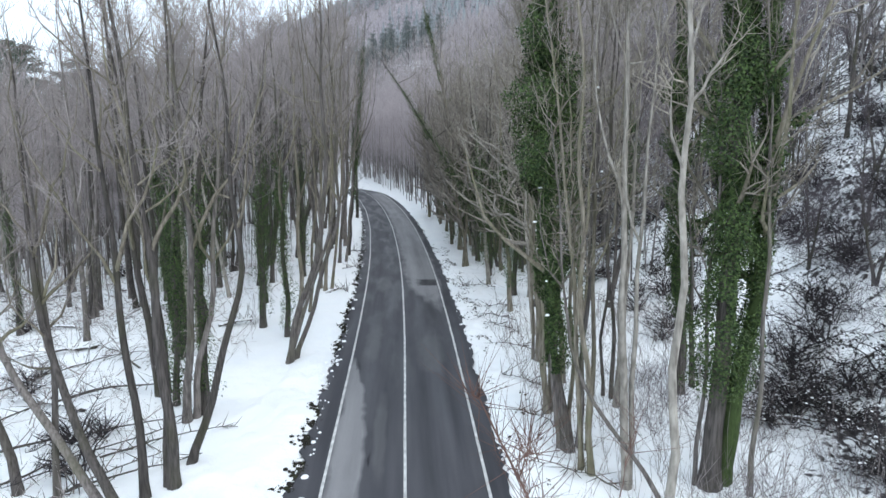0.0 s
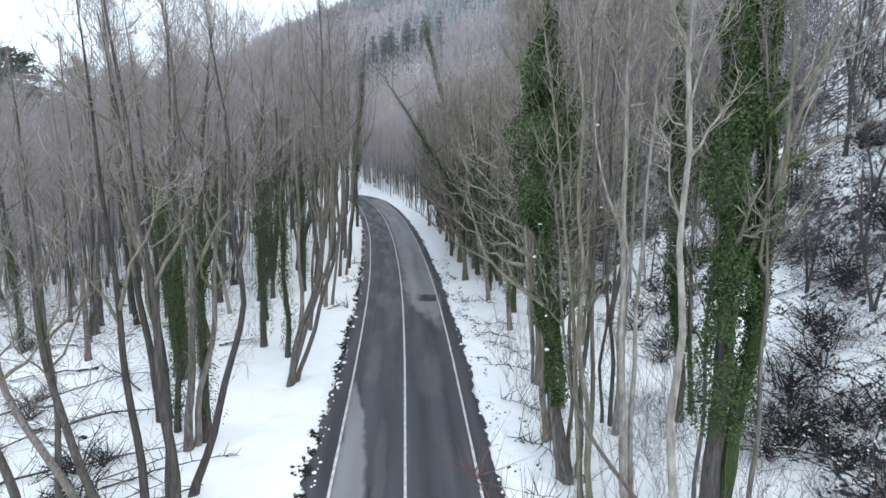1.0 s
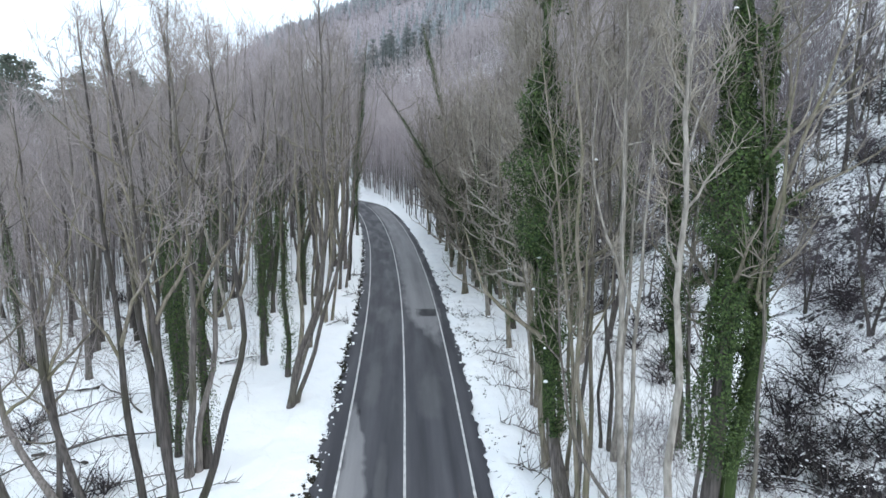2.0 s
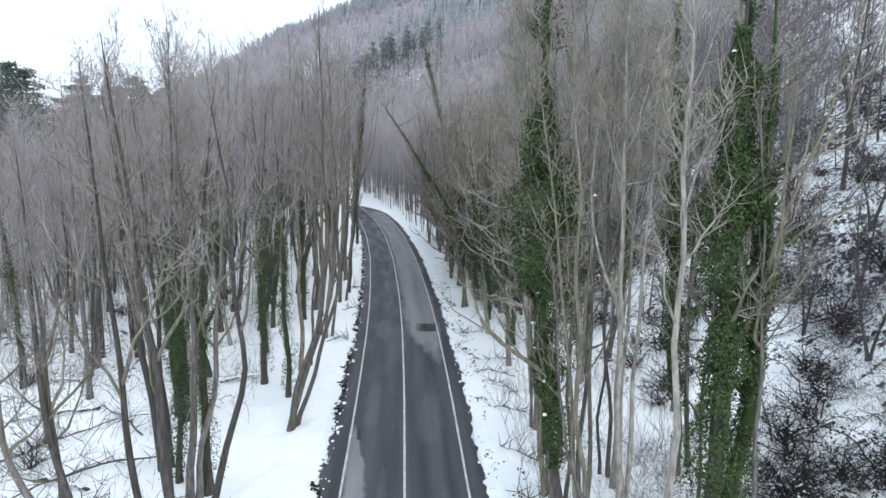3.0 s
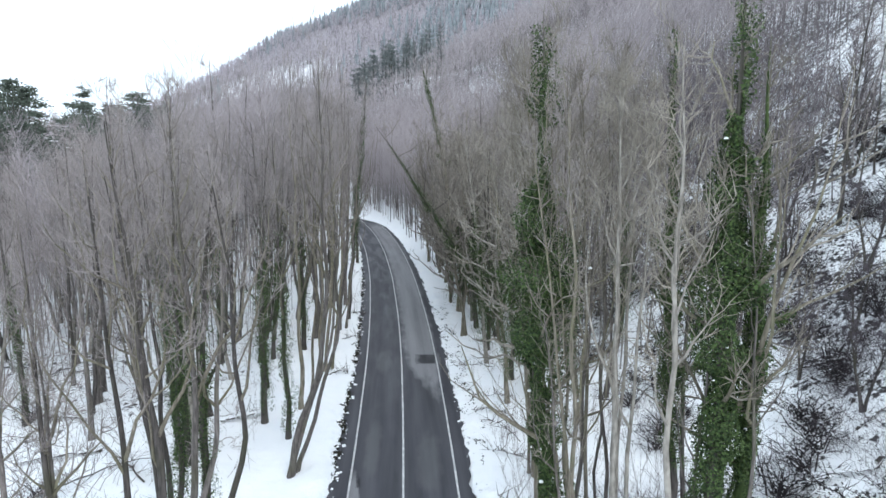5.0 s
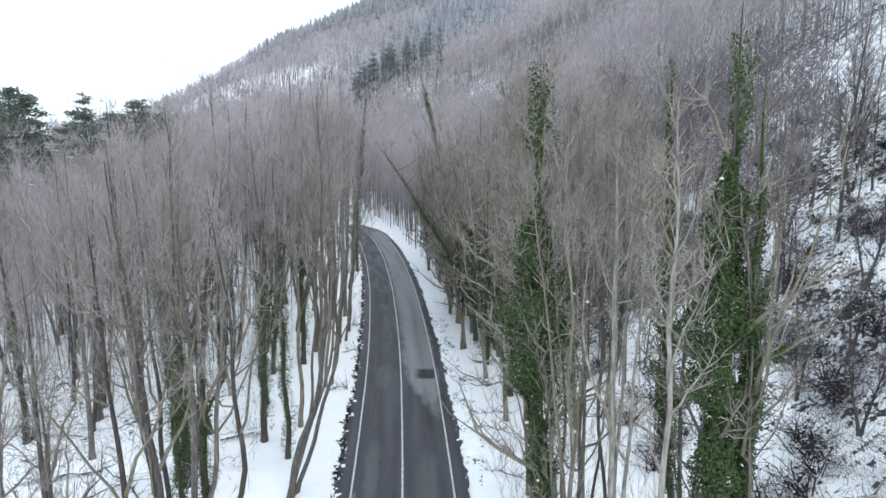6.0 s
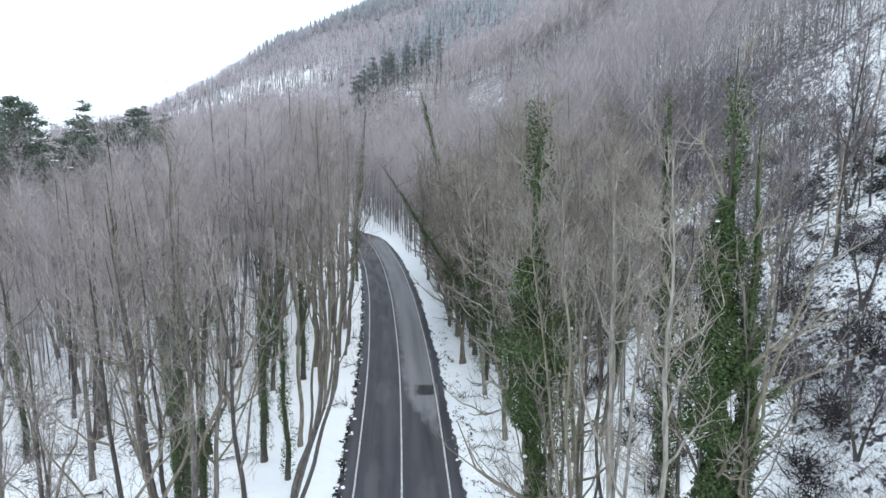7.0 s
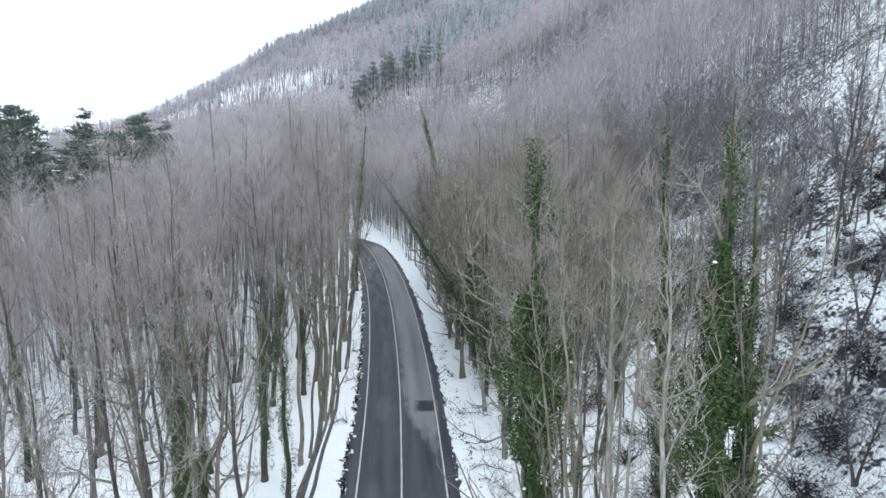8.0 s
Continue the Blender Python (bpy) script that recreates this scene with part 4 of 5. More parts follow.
PINES = "pines on the far side of the wood"
first = pine("pine_tree", -61.5, 105.0, 801, 30.0, "tall dark green pine with clods of snow", 0.3, 7.4, 34, group=PINES, snow=7)
second = pine("pine_tree", -81.0, 166.0, 802, 33.5, "tall flat-topped dark green pine", 0.45, 7.5, 36, group=PINES)
third = pine("pine_tree", -53.5, 118.0, 803, 30.0, "dark green pine above bare trees", 0.35, 5.8, 30, group=PINES)
for src, x, y, turn, grow in ((third, -56.5, 107, 40, 1.0), (first, -79, 108, 200, 1.0), (third, -74, 101, 330, 0.98), (second, -62, 127, 60, 0.9), (third, -84, 120, 100, 1.12), (second, -90, 128, 30, 0.98), (first, -96, 140, 290, 1.1), (third, -66, 132, 10, 1.1),
                              (second, -104, 140, 150, 1.05), (first, -118, 160, 80, 1.1), (third, -78, 98, 170, 1.0), (first, -84, 104, 220, 1.0), (second, -73, 160, 260, 0.95), (first, -68.5, 104, 130, 0.93), (third, -60.5, 112, 250, 1.02), (third, -51.5, 116, 300, 0.9), (first, -71, 118, 15, 1.0), (third, -75.5, 112, 75, 1.08), (second, -88, 150, 190, 1.0), (third, -58.5, 121, 210, 0.98), (third, -57.5, 100, 20, 0.93), (first, -62.5, 101, 90, 0.9)):
    copy_thing(src, pose(x, y, rise(x, y), 0, 0, turn) @ Matrix.Diagonal((grow, grow, grow, 1)))
STAND = "stand of pines high on the hill"
dark = pine("pine_tree", -18.0, 305.0, 804, 24.0, "dark pine in a hillside stand", 0.15, 3.8, 9, 1.0, group=STAND, needles=NEEDLE_HAZED)
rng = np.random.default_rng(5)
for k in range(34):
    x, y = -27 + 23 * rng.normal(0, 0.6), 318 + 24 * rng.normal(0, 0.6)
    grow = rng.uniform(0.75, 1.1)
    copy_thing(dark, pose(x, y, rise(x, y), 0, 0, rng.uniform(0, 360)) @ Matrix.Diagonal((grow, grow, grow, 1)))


# ---- woods further off ----
def woods(name, count, xs, ys, keep, tall, twigs, width, material, label, seed, spread=1.5, low=0.3, trunk=0.10, bark=None):
    rng = np.random.default_rng(seed)
    x, y = rng.uniform(*xs, count), ys[0] + (ys[1] - ys[0]) * rng.uniform(0, 1, count)
    ok = keep(x, y, rng)
    x, y = x[ok], y[ok]
    z = height(x, y)
    H = (tall(x, y) if callable(tall) else tall) * rng.uniform(0.75, 1.12, len(x))
    foot = np.stack([x, y, z - 0.4], -1)
    lean = np.stack([rng.normal(0, 0.7, len(x)), rng.normal(0, 0.7, len(x)), H], -1)
    s = Soup()
    s.spikes(foot, foot + lean * 0.8, trunk * rng.uniform(0.6, 1.3, len(x)))
    t = np.repeat(np.arange(len(x)), twigs)
    m = len(t)
    h = low + (0.93 - low) * rng.uniform(0, 1, m)
    a = foot[t] + lean[t] * h[:, None]
    az = rng.uniform(0, 6.28, m)
    L = H[t] * (0.07 + 0.20 * (1 - h)) * rng.uniform(0.6, 1.3, m)
    off = rng.uniform(0, 0.55, m) * L * 0.55 * spread
    a = a + np.stack([np.cos(az) * off, np.sin(az) * off, off * 0.8], -1)
    b = a + np.stack([np.cos(az) * L * 0.38 * spread, np.sin(az) * L * 0.38 * spread, L * rng.uniform(0.6, 1.1, m)], -1)
    s.spikes(a, b, width * rng.uniform(0.5, 1.2, m))
    me = s.mesh(name, material, False)
    me.materials.append(bark or BARK)
    slot = np.zeros(len(me.polygons), np.int32)
    slot[:3 * len(x)] = 1
    me.polygons.foreach_set("material_index", slot)
    return tagged(new(name, me), label, "woods", kind="stuff")


def wide_view(x, y, edge=0.80, more=14):
    return np.abs(x) < edge * y + more


def beside_road(x, y, rng):
    u = across(x, y)
    return wide_view(x, y) & (np.abs(u) > 6.3) & ((u < 0) | (u < 30) | (rng.uniform(0, 1, len(x)) < 0.75))


def glade(x, y):
    """Where the far mountainside stands open and its snow shows."""
    along_band, over = x + 225, y - 664 + 0.12 * (x + 225)
    return np.exp(-(along_band / 120) ** 4 - (over / 50) ** 4)


woods("woods_beside_the_road", 2500, (-110, 70), (98, 185), beside_road, 26, 46, 0.046, WOODS, "dense grey-brown leafless wood along the road", 901, bark=TRUNKS)
woods("woods_above_the_road", 700, (0, 62), (46, 190), lambda x, y, r: (y > 58) & (across(x, y) > 9.5) & (across(x, y) < 23 + 15 * step(70, 130, y)), 22, 44, 0.036, WOODS_MID, "dense brownish leafless wood at the foot of the hillside", 908, 1.7, 0.5, 0.13, TRUNKS)
woods("woods_on_the_lower_slope", 560, (14, 62), (50, 135), lambda x, y, r: (across(x, y) > 19) & (across(x, y) < 42 + 12 * step(52, 60, y)) & (x < 0.635 * y), 17, 58, 0.030, WOODS_HILL, "mauve-brown leafless trees low on the hillside", 909, 2.0, 0.4, 0.10, TRUNKS)
woods("woods_on_the_hillside", 4200, (22, 190), (36, 260), lambda x, y, r: wide_view(x, y) & (across(x, y) > 24) & (r.uniform(0, 1, len(x)) < (0.16 + 0.62 * step(70, 105, y)) * (0.6 + 0.8 * step(-0.3, 0.4, bumps(x, y, 20.0, 77)))), 15, 58, 0.042, WOODS_HILL, "leafless trees on the steep snowy hillside", 902, 2.1, 0.2, 0.13, TRUNKS)
woods("woods_behind_the_verge", 330, (-70, -8), (54, 100), lambda x, y, r: (across(x, y) < -11.5) & (across(x, y) > -44), lambda x, y: 30 - 7 * step(17, 32, -across(x, y)), 90, 0.025, WOODS, "dense bare crowns of the wood behind the verge", 910, 1.6, 0.58, 0.05, TRUNKS)
woods("woods_in_the_valley", 1400, (-130, -38), (40, 120), lambda x, y, r: wide_view(x, y) & (across(x, y) < -36), lambda x, y: 17.5 - 5.0 * step(-0.46, -0.56, x / y), 75, 0.028, WOODS, "dense leafless wood beyond the roadside trees", 903, low=0.42, bark=TRUNKS)
woods("woods_ahead", 7400, (-260, 230), (175, 470), lambda x, y, r: wide_view(x, y, 0.78) & ((np.abs(across(x, y)) > 6) | (y > 212)) & (((x + 27) / 27) ** 2 + ((y - 318) / 30) ** 2 > 1) & ((across(x, y) < 50) | (y > 260) | (r.uniform(0, 1, len(x)) < 0.3)), 22, 15, 0.165, WOODS, "leafless forest rising beyond the bend", 904, 1.6, 0.12, 0.2, TRUNKS)
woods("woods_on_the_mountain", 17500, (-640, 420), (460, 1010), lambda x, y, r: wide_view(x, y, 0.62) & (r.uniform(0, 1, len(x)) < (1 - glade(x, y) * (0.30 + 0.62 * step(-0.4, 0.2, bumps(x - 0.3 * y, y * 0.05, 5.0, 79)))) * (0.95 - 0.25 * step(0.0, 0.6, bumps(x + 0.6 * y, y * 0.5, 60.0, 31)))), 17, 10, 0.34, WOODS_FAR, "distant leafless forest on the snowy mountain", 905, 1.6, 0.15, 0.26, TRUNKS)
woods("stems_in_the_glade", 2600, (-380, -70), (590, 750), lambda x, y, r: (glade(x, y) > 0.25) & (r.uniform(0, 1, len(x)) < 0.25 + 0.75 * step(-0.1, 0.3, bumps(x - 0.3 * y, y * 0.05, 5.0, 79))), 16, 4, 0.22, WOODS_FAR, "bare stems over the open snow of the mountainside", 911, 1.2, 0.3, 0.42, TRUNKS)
woods("woods_at_the_bend", 620, (-62, 8), (150, 232), lambda x, y, r: np.abs(across(x, y)) > 6.4, 24, 56, 0.045, WOODS, "dense low-branched leafless wood closing the bend", 907, 1.7, 0.04)


def far_spruces():
    rng = np.random.default_rng(906)
    n = 12000
    x, y = rng.uniform(-560, 420, n), rng.uniform(480, 1010, n)
    stand = np.exp(-((x - 10) / 60) ** 2 - ((y - 660) / 70) ** 2)
    crest = step(770, 880, y) * step(-310, -200, x)
    ok = (rng.uniform(0, 1, n) < np.clip(0.7 * stand + crest * (0.8 + 0.5 * bumps(x, y, 45.0, 33)), 0, 1)) | (rng.uniform(0, 1, n) < 0.006)
    x, y = x[ok], y[ok]
    z = height(x, y)
    H = rng.uniform(11, 20, len(x))
    s = Soup()
    for k in range(5):
        low = np.stack([x, y, z + H * (0.05 + 0.17 * k)], -1)
        s.spikes(low + rng.normal(0, 0.3, (len(x), 3)), low + np.stack([0 * x, 0 * x, H * 0.36], -1), H * (0.22 - 0.036 * k))
    for k in range(14):
        az, h = rng.uniform(0, 6.28, len(x)), rng.uniform(0.1, 0.85, len(x))
        c = np.stack([x, y, z + H * h], -1)
        r = H * 0.26 * (1 - h) + 0.4
        s.spikes(c, c + np.stack([np.cos(az) * r, np.sin(az) * r, -0.1 * r], -1), 0.6)
    return tagged(new("distant_spruces", s.mesh("distant_spruces", HAZED_SPRUCE, False)), "grey-green spruces along the far mountain crest", "woods", kind="stuff")


far_spruces()


# ---- undergrowth ----
def shrub(name, x, y, seed, size, label, leaves, snow, group):
    rng = np.random.default_rng(seed)
    bush = new(name)
    bush.location = (x, y, rise(x, y))
    tagged(bush, label, "shrub", group)
    stems, leaf, white = Soup(), Soup(), Soup()
    heads, tails, tips = [], [], []
    for k in range(17):
        q = branch_line(rng, rng.normal(0, 0.2, 3) * np.array([1, 1, 0.1]) - np.array([0, 0, 0.1]), rng.uniform(0, 6.28), rng.uniform(0.5, 1.4), size * rng.uniform(0.6, 1.3), 6, -0.6)
        stems.tube(q, 0.042 * np.linspace(1, 0.3, 6), 3)
        n = 12
        at = along(q, rng.uniform(0.2, 1, n))
        d = rng.normal(0, 1, (n, 3)) + np.array([0, 0, 0.3])
        heads.append(at)
        tails.append(at + d * 0.26 * size * rng.uniform(0.4, 1, n)[:, None])
        tips.append(along(q, rng.uniform(0.3, 1, 8)))
    stems.spikes(np.concatenate(heads), np.concatenate(tails), 0.015)
    part("crown", stems, BARK_THICKET, bush)
    if leaves:
        c = np.concatenate(tails)
        c = c[rng.integers(0, len(c), leaves)] + rng.normal(0, 0.12, (leaves, 3))
        leaf.leaves(c, rng.normal(0, 1, (leaves, 3)), 0.075, rng)
        part("foliage", leaf, BRAMBLE, bush, "withered dark leaves", False)
    if snow:
        c = np.concatenate(tips)
        c = c[rng.integers(0, len(c), snow)] + np.array([0, 0, 0.04])
        white.lumps(c, rng.uniform(0.02, 0.065, snow), 0.028)
        part("snow", white, SNOW, bush, "snow lying on the twigs")
    return bush


SHRUBS = "shrubs on the snowy slope"
rng = np.random.default_rng(88)
shrubs = [shrub("shrub", 22.0, 33.0, 951, 2.1, "dark tangled bare shrub dusted with snow", 0, 70, SHRUBS), shrub("shrub", 26.0, 38.0, 952, 1.7, "low bramble with withered dark leaves", 320, 40, SHRUBS),
          shrub("shrub", 19.5, 27.5, 953, 2.6, "tall twiggy dark shrub on the slope", 90, 45, SHRUBS), shrub("shrub", -24.0, 33.0, 954, 2.0, "bare twiggy shrub in the snow", 0, 8, SHRUBS)]
for k in range(262):
    y = 20 + 85 * rng.uniform() ** 1.2
    if k < 185:
        y = 20 + 60 * rng.uniform() ** 1.3
        x = float(centre(y)) + 17 + 34 * rng.uniform()
    elif k < 225:
        y = 40 + 50 * rng.uniform()
        x = float(centre(y)) + 30 + 34 * rng.uniform()
    elif k < 253:
        x = float(centre(y)) - 14 - 34 * rng.uniform()
    else:
        y = 20 + 19 * rng.uniform()
        x = 0.60 * y + 1 + 6 * rng.uniform()
    grow = rng.uniform(0.7, 1.5)
    copy_thing(shrubs[int(rng.integers(3)) if k < 225 or k > 252 else 3], pose(x, y, rise(x, y), 0, 0, rng.uniform(0, 360)) @ Matrix.Diagonal((grow, grow, grow * rng.uniform(0.6, 1), 1)))


def saplings():
    rng = np.random.default_rng(960)
    n = 2600
    y = 17 + 75 * rng.uniform(0, 1, n)
    u = np.where(rng.uniform(0, 1, n) < 0.6, -(10.5 + 38 * rng.uniform(0, 1, n)), 8 + 45 * rng.uniform(0, 1, n))
    x = centre(y) + u
    foot = np.stack([x, y, height(x, y) - 0.1], -1)
    s = Soup()
    d = np.stack([rng.normal(0, 0.5, n), rng.normal(0, 0.5, n), rng.uniform(0.5, 1.2, n)], -1) * rng.uniform(0.6, 2.4, n)[:, None]
    s.spikes(foot, foot + d, 0.016)
    m = 760
    y2 = 15 + 29 * rng.uniform(0, 1, m)
    x2 = centre(y2) + 6.3 + 13 * rng.uniform(0, 1, m)
    low = np.stack([x2, y2, height(x2, y2) - 0.1], -1)
    up = np.stack([rng.normal(0, 0.25, m), rng.normal(0, 0.25, m), rng.uniform(0.6, 1.1, m)], -1) * rng.uniform(0.8, 4.0, m)[:, None]
    s.spikes(low, low + up, 0.015)
    for k in range(4):
        a = low + up * rng.uniform(0.2, 0.8, m)[:, None]
        s.spikes(a, a + (up * 0.45 + rng.normal(0, 0.3, (m, 3))) * rng.uniform(0.4, 1, m)[:, None], 0.010)
    for k in range(4):
        a = foot + d * rng.uniform(0.2, 0.8, n)[:, None]
        s.spikes(a, a + (d * 0.5 + rng.normal(0, 0.35, (n, 3))) * rng.uniform(0.4, 1, n)[:, None], 0.010)
    return tagged(new("saplings", s.mesh("saplings", TWIG, False)), "thin bare saplings and suckers in the snow", "undergrowth", kind="stuff")


saplings()


def brush():
    """Dense twiggy scrub on the uphill slope."""
    rng = np.random.default_rng(961)
    n = 4600
    y = 18 + 95 * rng.uniform(0, 1, n) ** 1.2
    u = 16 + 48 * rng.uniform(0, 1, n)
    ok = (bumps(u, y, 8.0, 71) + 0.6 * bumps(u, y, 3.0, 72) > 0.05 + 0.25 * step(45, 30, y)) & (u > 16 + 11 * step(28, 36, y) * step(66, 58, y))
    y, u = np.concatenate([y[ok], 17 + 17 * rng.uniform(0, 1, 130)]), np.concatenate([u[ok], 11.5 + 14 * rng.uniform(0, 1, 130)])
    x = centre(y) + u
    t = np.repeat(np.arange(len(x)), 28)
    m = len(t)
    size = rng.uniform(0.8, 2.6, len(x))[t]
    foot = np.stack([x, y, height(x, y) - 0.1], -1)[t] + rng.normal(0, 0.35, (m, 3)) * np.array([1, 1, 0.1])
    d = np.stack([rng.normal(0, 0.6, m), rng.normal(0, 0.6, m), rng.uniform(0.25, 1.1, m)], -1) * size[:, None]
    up = rng.uniform(0, 0.7, m)[:, None] * (np.arange(m)[:, None] % 3 > 0)
    s = Soup()
    a = foot + d * up
    s.spikes(a, a + d * 0.75 + rng.normal(0, 0.25, (m, 3)), 0.009 + 0.012 * step(25, 60, y[t]))
    return tagged(new("hillside_brush", s.mesh("hillside_brush", BARK_SCRUB, False)), "dark twiggy scrub poking through the snow", "undergrowth", kind="stuff")


brush()


def brambles():
    """Low thickets of dark withered leaves on the uphill slope."""
    rng = np.random.default_rng(963)
    n = 52000
    y = 17 + 80 * rng.uniform(0, 1, n) ** 1.25
    u = 15.5 + 48 * rng.uniform(0, 1, n)
    ok = bumps(u, y, 5.5, 73) + 0.6 * bumps(u, y, 1.9, 74) + 0.2 * step(15, 26, u) - 2 * step(33, 42, y) * step(66, 58, y) * step(28, 24, u) > 0.46 + 0.55 * step(52, 36, y)
    y, u = y[ok], u[ok]
    x = centre(y) + u
    c = np.stack([x, y, height(x, y) + 0.05 + np.abs(rng.normal(0, 0.55, len(x))) * (0.6 + 0.6 * bumps(u, y, 3.0, 75))], -1)
    s = Soup()
    s.leaves(c, rng.normal(0, 0.8, (len(x), 3)), 0.12, rng)
    return tagged(new("bramble_thicket", s.mesh("bramble_thicket", BRAMBLE, False)), "low dark bramble thicket with withered leaves", "undergrowth", kind="stuff")


brambles()


def bent_boughs():
    """Low arching boughs and bent suckers on the valley side."""
    rng = np.random.default_rng(962)
    s, heads, tails = Soup(), [], []
    for k in range(330):
        y = 18 + 45 * rng.uniform()
        x = float(centre(y)) - 11.5 - 26 * rng.uniform()
        L = rng.uniform(1.8, 5.5)
        q = branch_line(rng, (x, y, rise(x, y) - 0.1), rng.uniform(0, 6.28), rng.uniform(0.5, 1.3), L, 8, -1.0)
        q[:, 2] = np.maximum(q[:, 2], height(q[:, 0], q[:, 1]) - 0.05)
        s.tube(q, rng.uniform(0.016, 0.04) * np.linspace(1, 0.25, 8), 3)
        at = along(q, rng.uniform(0.2, 1, 12))
        heads.append(at)
        tails.append(at + (rng.normal(0, 0.4, (12, 3)) + np.array([0, 0, 0.25])) * L * 0.3)
    s.spikes(np.concatenate(heads), np.concatenate(tails), 0.010)
    return tagged(new("bent_boughs", s.mesh("bent_boughs", TWIG, False)), "arching bare boughs and suckers over the snow", "undergrowth", kind="stuff")


bent_boughs()


# fallen wood
def fallen_log(x, y, seed, length, radius, turn, label, snow=True):
    rng = np.random.default_rng(seed)
    log = new("fallen_branch")
    tagged(log, label, "fallen branch", "fallen branches in the snow")
    d = np.array([math.cos(radians(turn)), math.sin(radians(turn))])
    s, w, tw = Soup(), Soup(), Soup()
    k = np.linspace(0, 1, 12)
    px, py = d[0] * length * k + rng.normal(0, 0.06, 12), d[1] * length * k + rng.normal(0, 0.06, 12)
    z0 = rise(x, y)
    pz = height(x + px, y + py) - z0 + radius * 0.8 + 0.25 * np.sin(k * 3.1)
    p = np.stack([px, py, pz], -1)
    s.tube(p, radius * np.linspace(1, 0.3, 12), 7)
    log.location = (x, y, z0)
    part("trunk", s, BARK_DARK, log)
    a = along(p, rng.uniform(0.1, 1, 26))
    tw.spikes(a, a + rng.normal(0, 0.7, (26, 3)) + np.array([0, 0, 0.35]), 0.03)
    part("crown", tw, BARK_DARK, log)
    if snow:
        c = along(p, np.linspace(0.04, 0.96, 60)) + np.array([0, 0, radius * 0.75]) + rng.normal(0, 0.03, (60, 3))
        w.lumps(c, radius * 1.1, radius * 0.7)
        part("snow", w, SNOW, log, "ridge of snow along the top")
    return log


for k, (x, y, length, radius, turn) in enumerate(((20.0, 27.0, 6.5, 0.13, 25), (23.5, 30.5, 6.0, 0.11, 10), (18.5, 31.5, 5.0, 0.09, -15), (25.0, 35.0, 5.5, 0.10, 30), (20.5, 24.5, 4.5, 0.12, 50), (16.8, 22.5, 5.0, 0.09, 15), (18.6, 25.2, 6.0, 0.07, 160), (21.5, 29.0, 5.0, 0.10, 175), (24.0, 33.0, 6.5, 0.09, 8), (17.4, 28.4, 4.0, 0.06, 35), (27.5, 38.5, 6.0, 0.10, 150),
                                                  (-19.0, 30.0, 5.5, 0.10, 160), (-24.0, 40.0, 6.0, 0.12, 185), (-17.0, 44.0, 3.5, 0.12, 20), (-29.0, 46.0, 5.0, 0.10, 170))):
    fallen_log(x, y, 970 + k, length, radius, turn, "fallen dark branch under a ridge of snow")
for k, (x, y, length, radius, turn) in enumerate(((-17.5, 19.5, 9, 0.07, 42), (-19.5, 21.5, 10, 0.06, 48), (-21, 25, 9, 0.07, 30), (-16, 20, 7, 0.05, 62), (-24, 27, 8, 0.06, 55), (-22.5, 31, 9, 0.08, 20),
                                                  (-19, 36, 7, 0.06, 140), (-27, 34, 8, 0.07, 35), (-15.5, 25.5, 6, 0.05, 25))):
    fallen_log(x, y, 1000 + k, length, radius, turn, "long fallen pole lying across the snow", False)
for k, (x, y, length, turn) in enumerate(((6.5, 26.0, 4.2, 128), (6.2, 31.5, 3.6, 140), (7.0, 37.0, 4.8, 150), (5.6, 44.5, 3.4, 165), (6.0, 47.5, 3.0, 178), (5.8, 40.5, 4.0, 125), (7.2, 22.5, 4.0, 150), (4.8, 54.0, 3.2, 172),
                                          (-10.6, 62.0, 2.2, 15), (-11.3, 71.0, 2.2, 5), (-10.3, 52.0, 2.0, 20))):
    fallen_log(x, y, 1020 + k, length, 0.028, turn, "thin dark bough lying over the snowy verge", False)


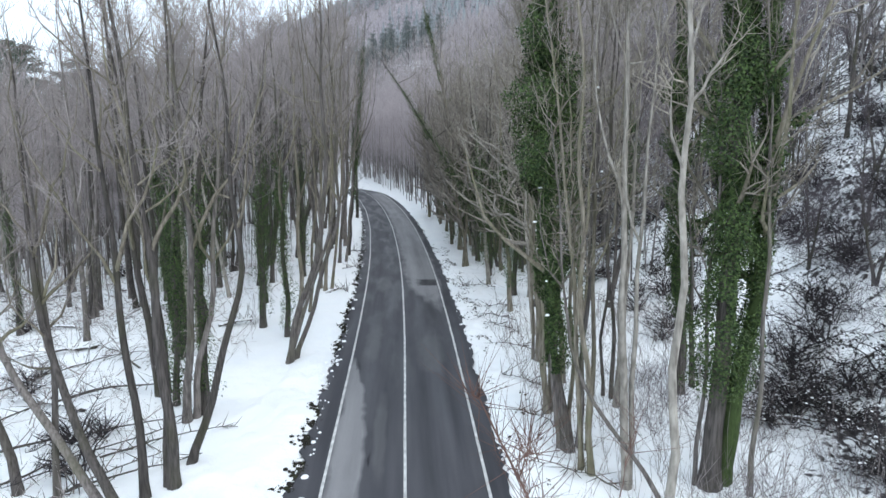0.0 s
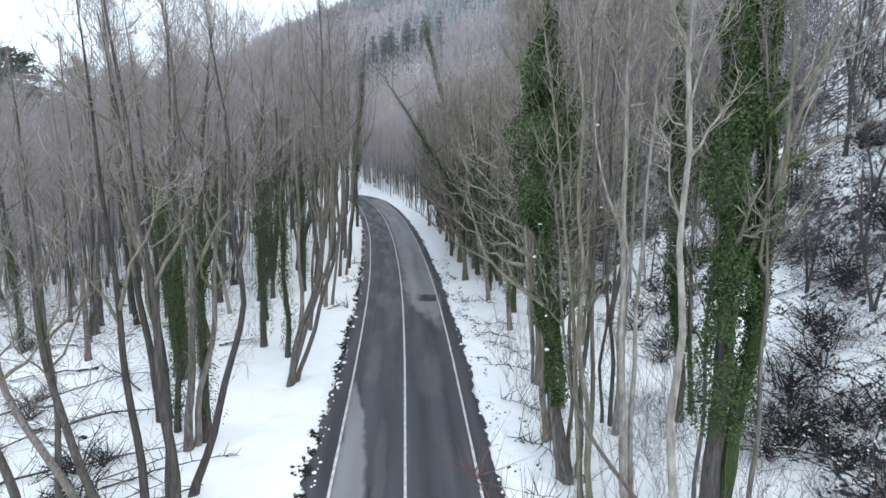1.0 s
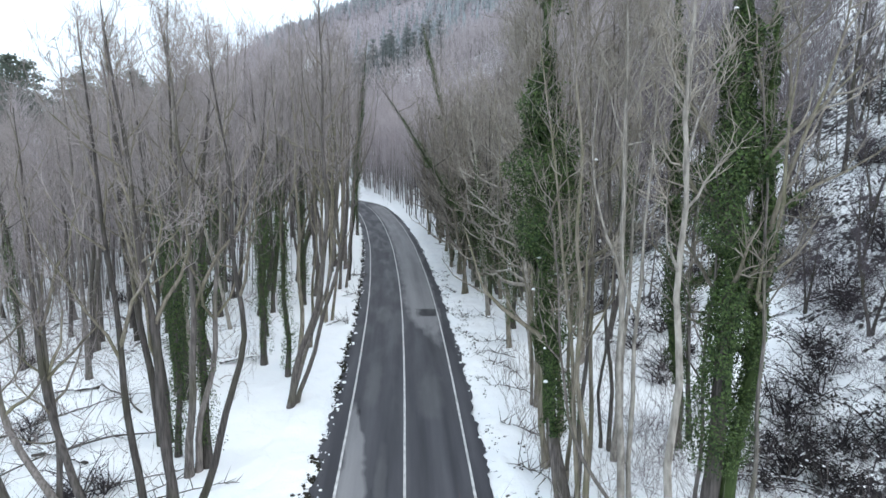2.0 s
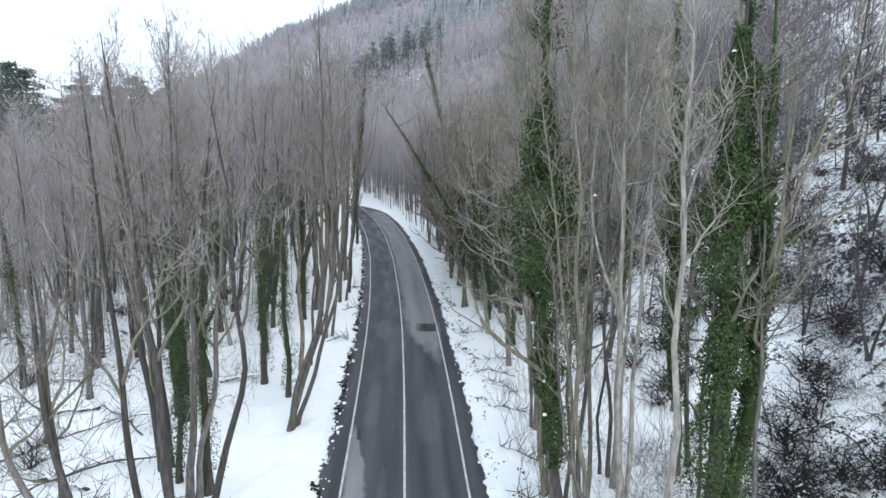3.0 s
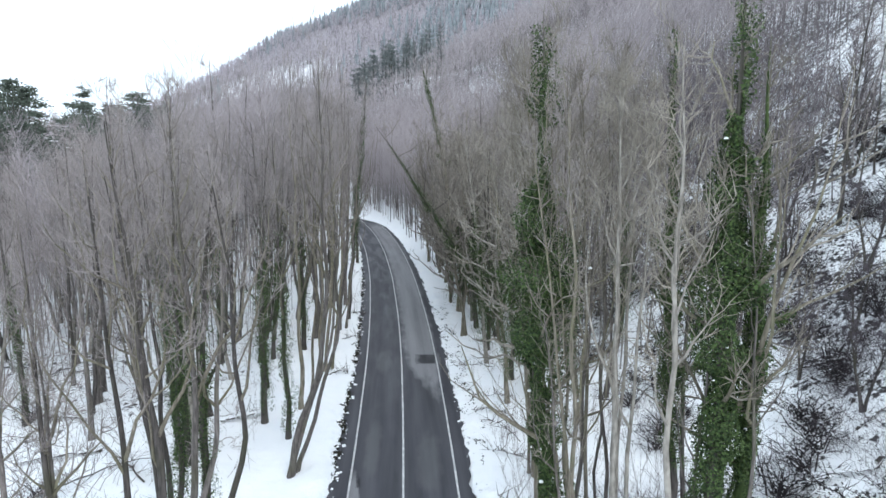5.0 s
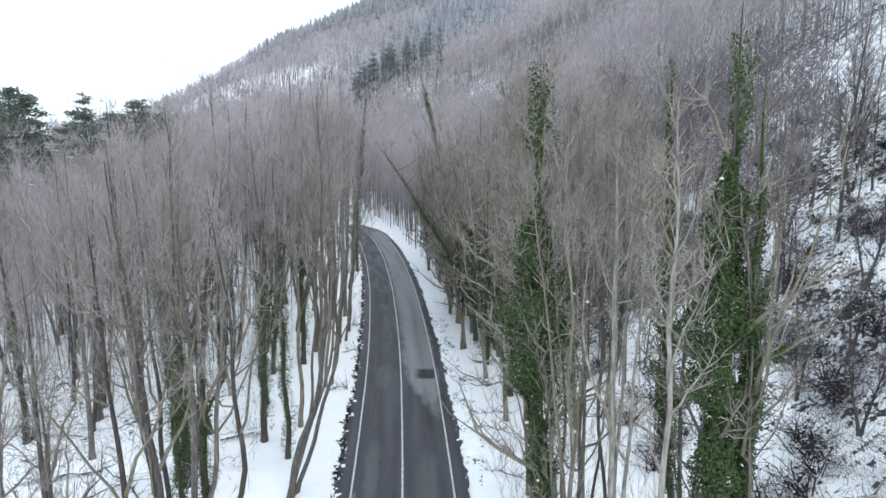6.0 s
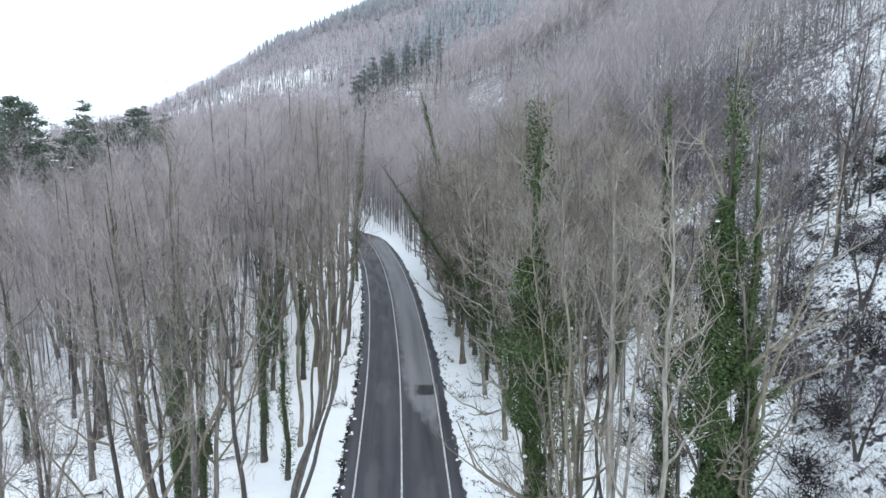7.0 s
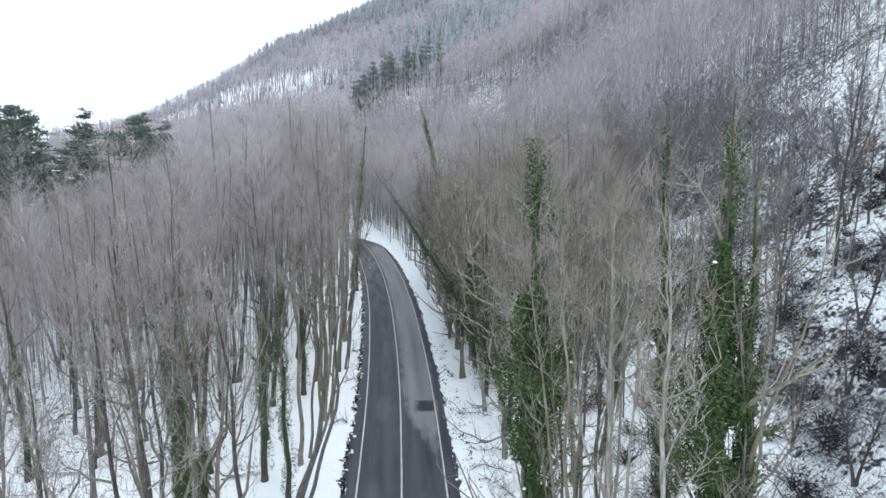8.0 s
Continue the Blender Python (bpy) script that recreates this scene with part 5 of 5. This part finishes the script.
# dark clods, leaves and grass swept up along the edges of the asphalt
def debris():
    rng = np.random.default_rng(990)
    s = Soup()
    n = 3000
    y = 12 + 85 * rng.uniform(0, 1, n) ** 1.25
    y = y[bumps(y, 0 * y, 1.1, 61) + 0.5 * bumps(y, 0 * y, 0.4, 62) > -0.45]
    u = -(4.3 + np.abs(rng.normal(0, 0.13, len(y))) * (1 + 1.6 * step(46, 20, y)) * (1.1 + 0.9 * bumps(y, 0 * y, 1.6, 66)))
    cy = np.concatenate([16 + 40 * rng.uniform(0, 1, 20), 44 + 30 * rng.uniform(0, 1, 52)])
    cu = np.where(np.arange(72) < 20, 4.7 + 1.9 * rng.uniform(0, 1, 72), 4.6 + 1.5 * rng.uniform(0, 1, 72))
    pick = np.repeat(np.arange(72), rng.integers(2, 8, 72))
    y2 = cy[pick] + rng.normal(0, 0.30, len(pick)) * np.linspace(0.4, 1.5, 72)[rng.permutation(72)][pick]
    u2 = cu[pick] + rng.normal(0, 0.16, len(pick))
    y, u = np.concatenate([y, y2]), np.concatenate([u, u2])
    x = centre(y) + u
    c = np.stack([x, y, height(x, y) + 0.02], -1)
    s.lumps(c, rng.uniform(0.04, 0.14, len(x)) * np.where(u > 0, 0.55, 1.0), rng.uniform(0.02, 0.06, len(x)))
    m = len(x) * 2
    c = np.repeat(c, 2, 0) + rng.normal(0, 0.12, (m, 3)) * np.array([1, 1, 0.15]) + np.array([0, 0, 0.05])
    s.leaves(c, np.tile([0, 0, 1.0], (m, 1)), 0.05, rng)
    return tagged(new("roadside_debris", s.mesh("roadside_debris", LITTER, False)), "dark clods and dead leaves swept along the road edge", "debris", kind="stuff")


debris()


# loose crumbs of ploughed snow among them
def crumbs():
    rng = np.random.default_rng(995)
    n = 260
    y = 12 + 85 * rng.uniform(0, 1, n) ** 1.2
    u = -(4.05 + np.abs(rng.normal(0.35, 0.4, n)))
    u = np.where(rng.uniform(0, 1, n) < 0.25, 4.25 + np.abs(rng.normal(0, 0.35, n)), u)
    x = centre(y) + u
    s = Soup()
    s.lumps(np.stack([x, y, np.maximum(height(x, y), road_z(y) - 0.02) + 0.03], -1), 0.03 + 0.17 * rng.uniform(0, 1, n) ** 2, rng.uniform(0.03, 0.08, n))
    return tagged(new("snow_crumbs", s.mesh("snow_crumbs", SNOW)), "loose crumbs of snow along the asphalt edge", "snow", kind="stuff")


crumbs()
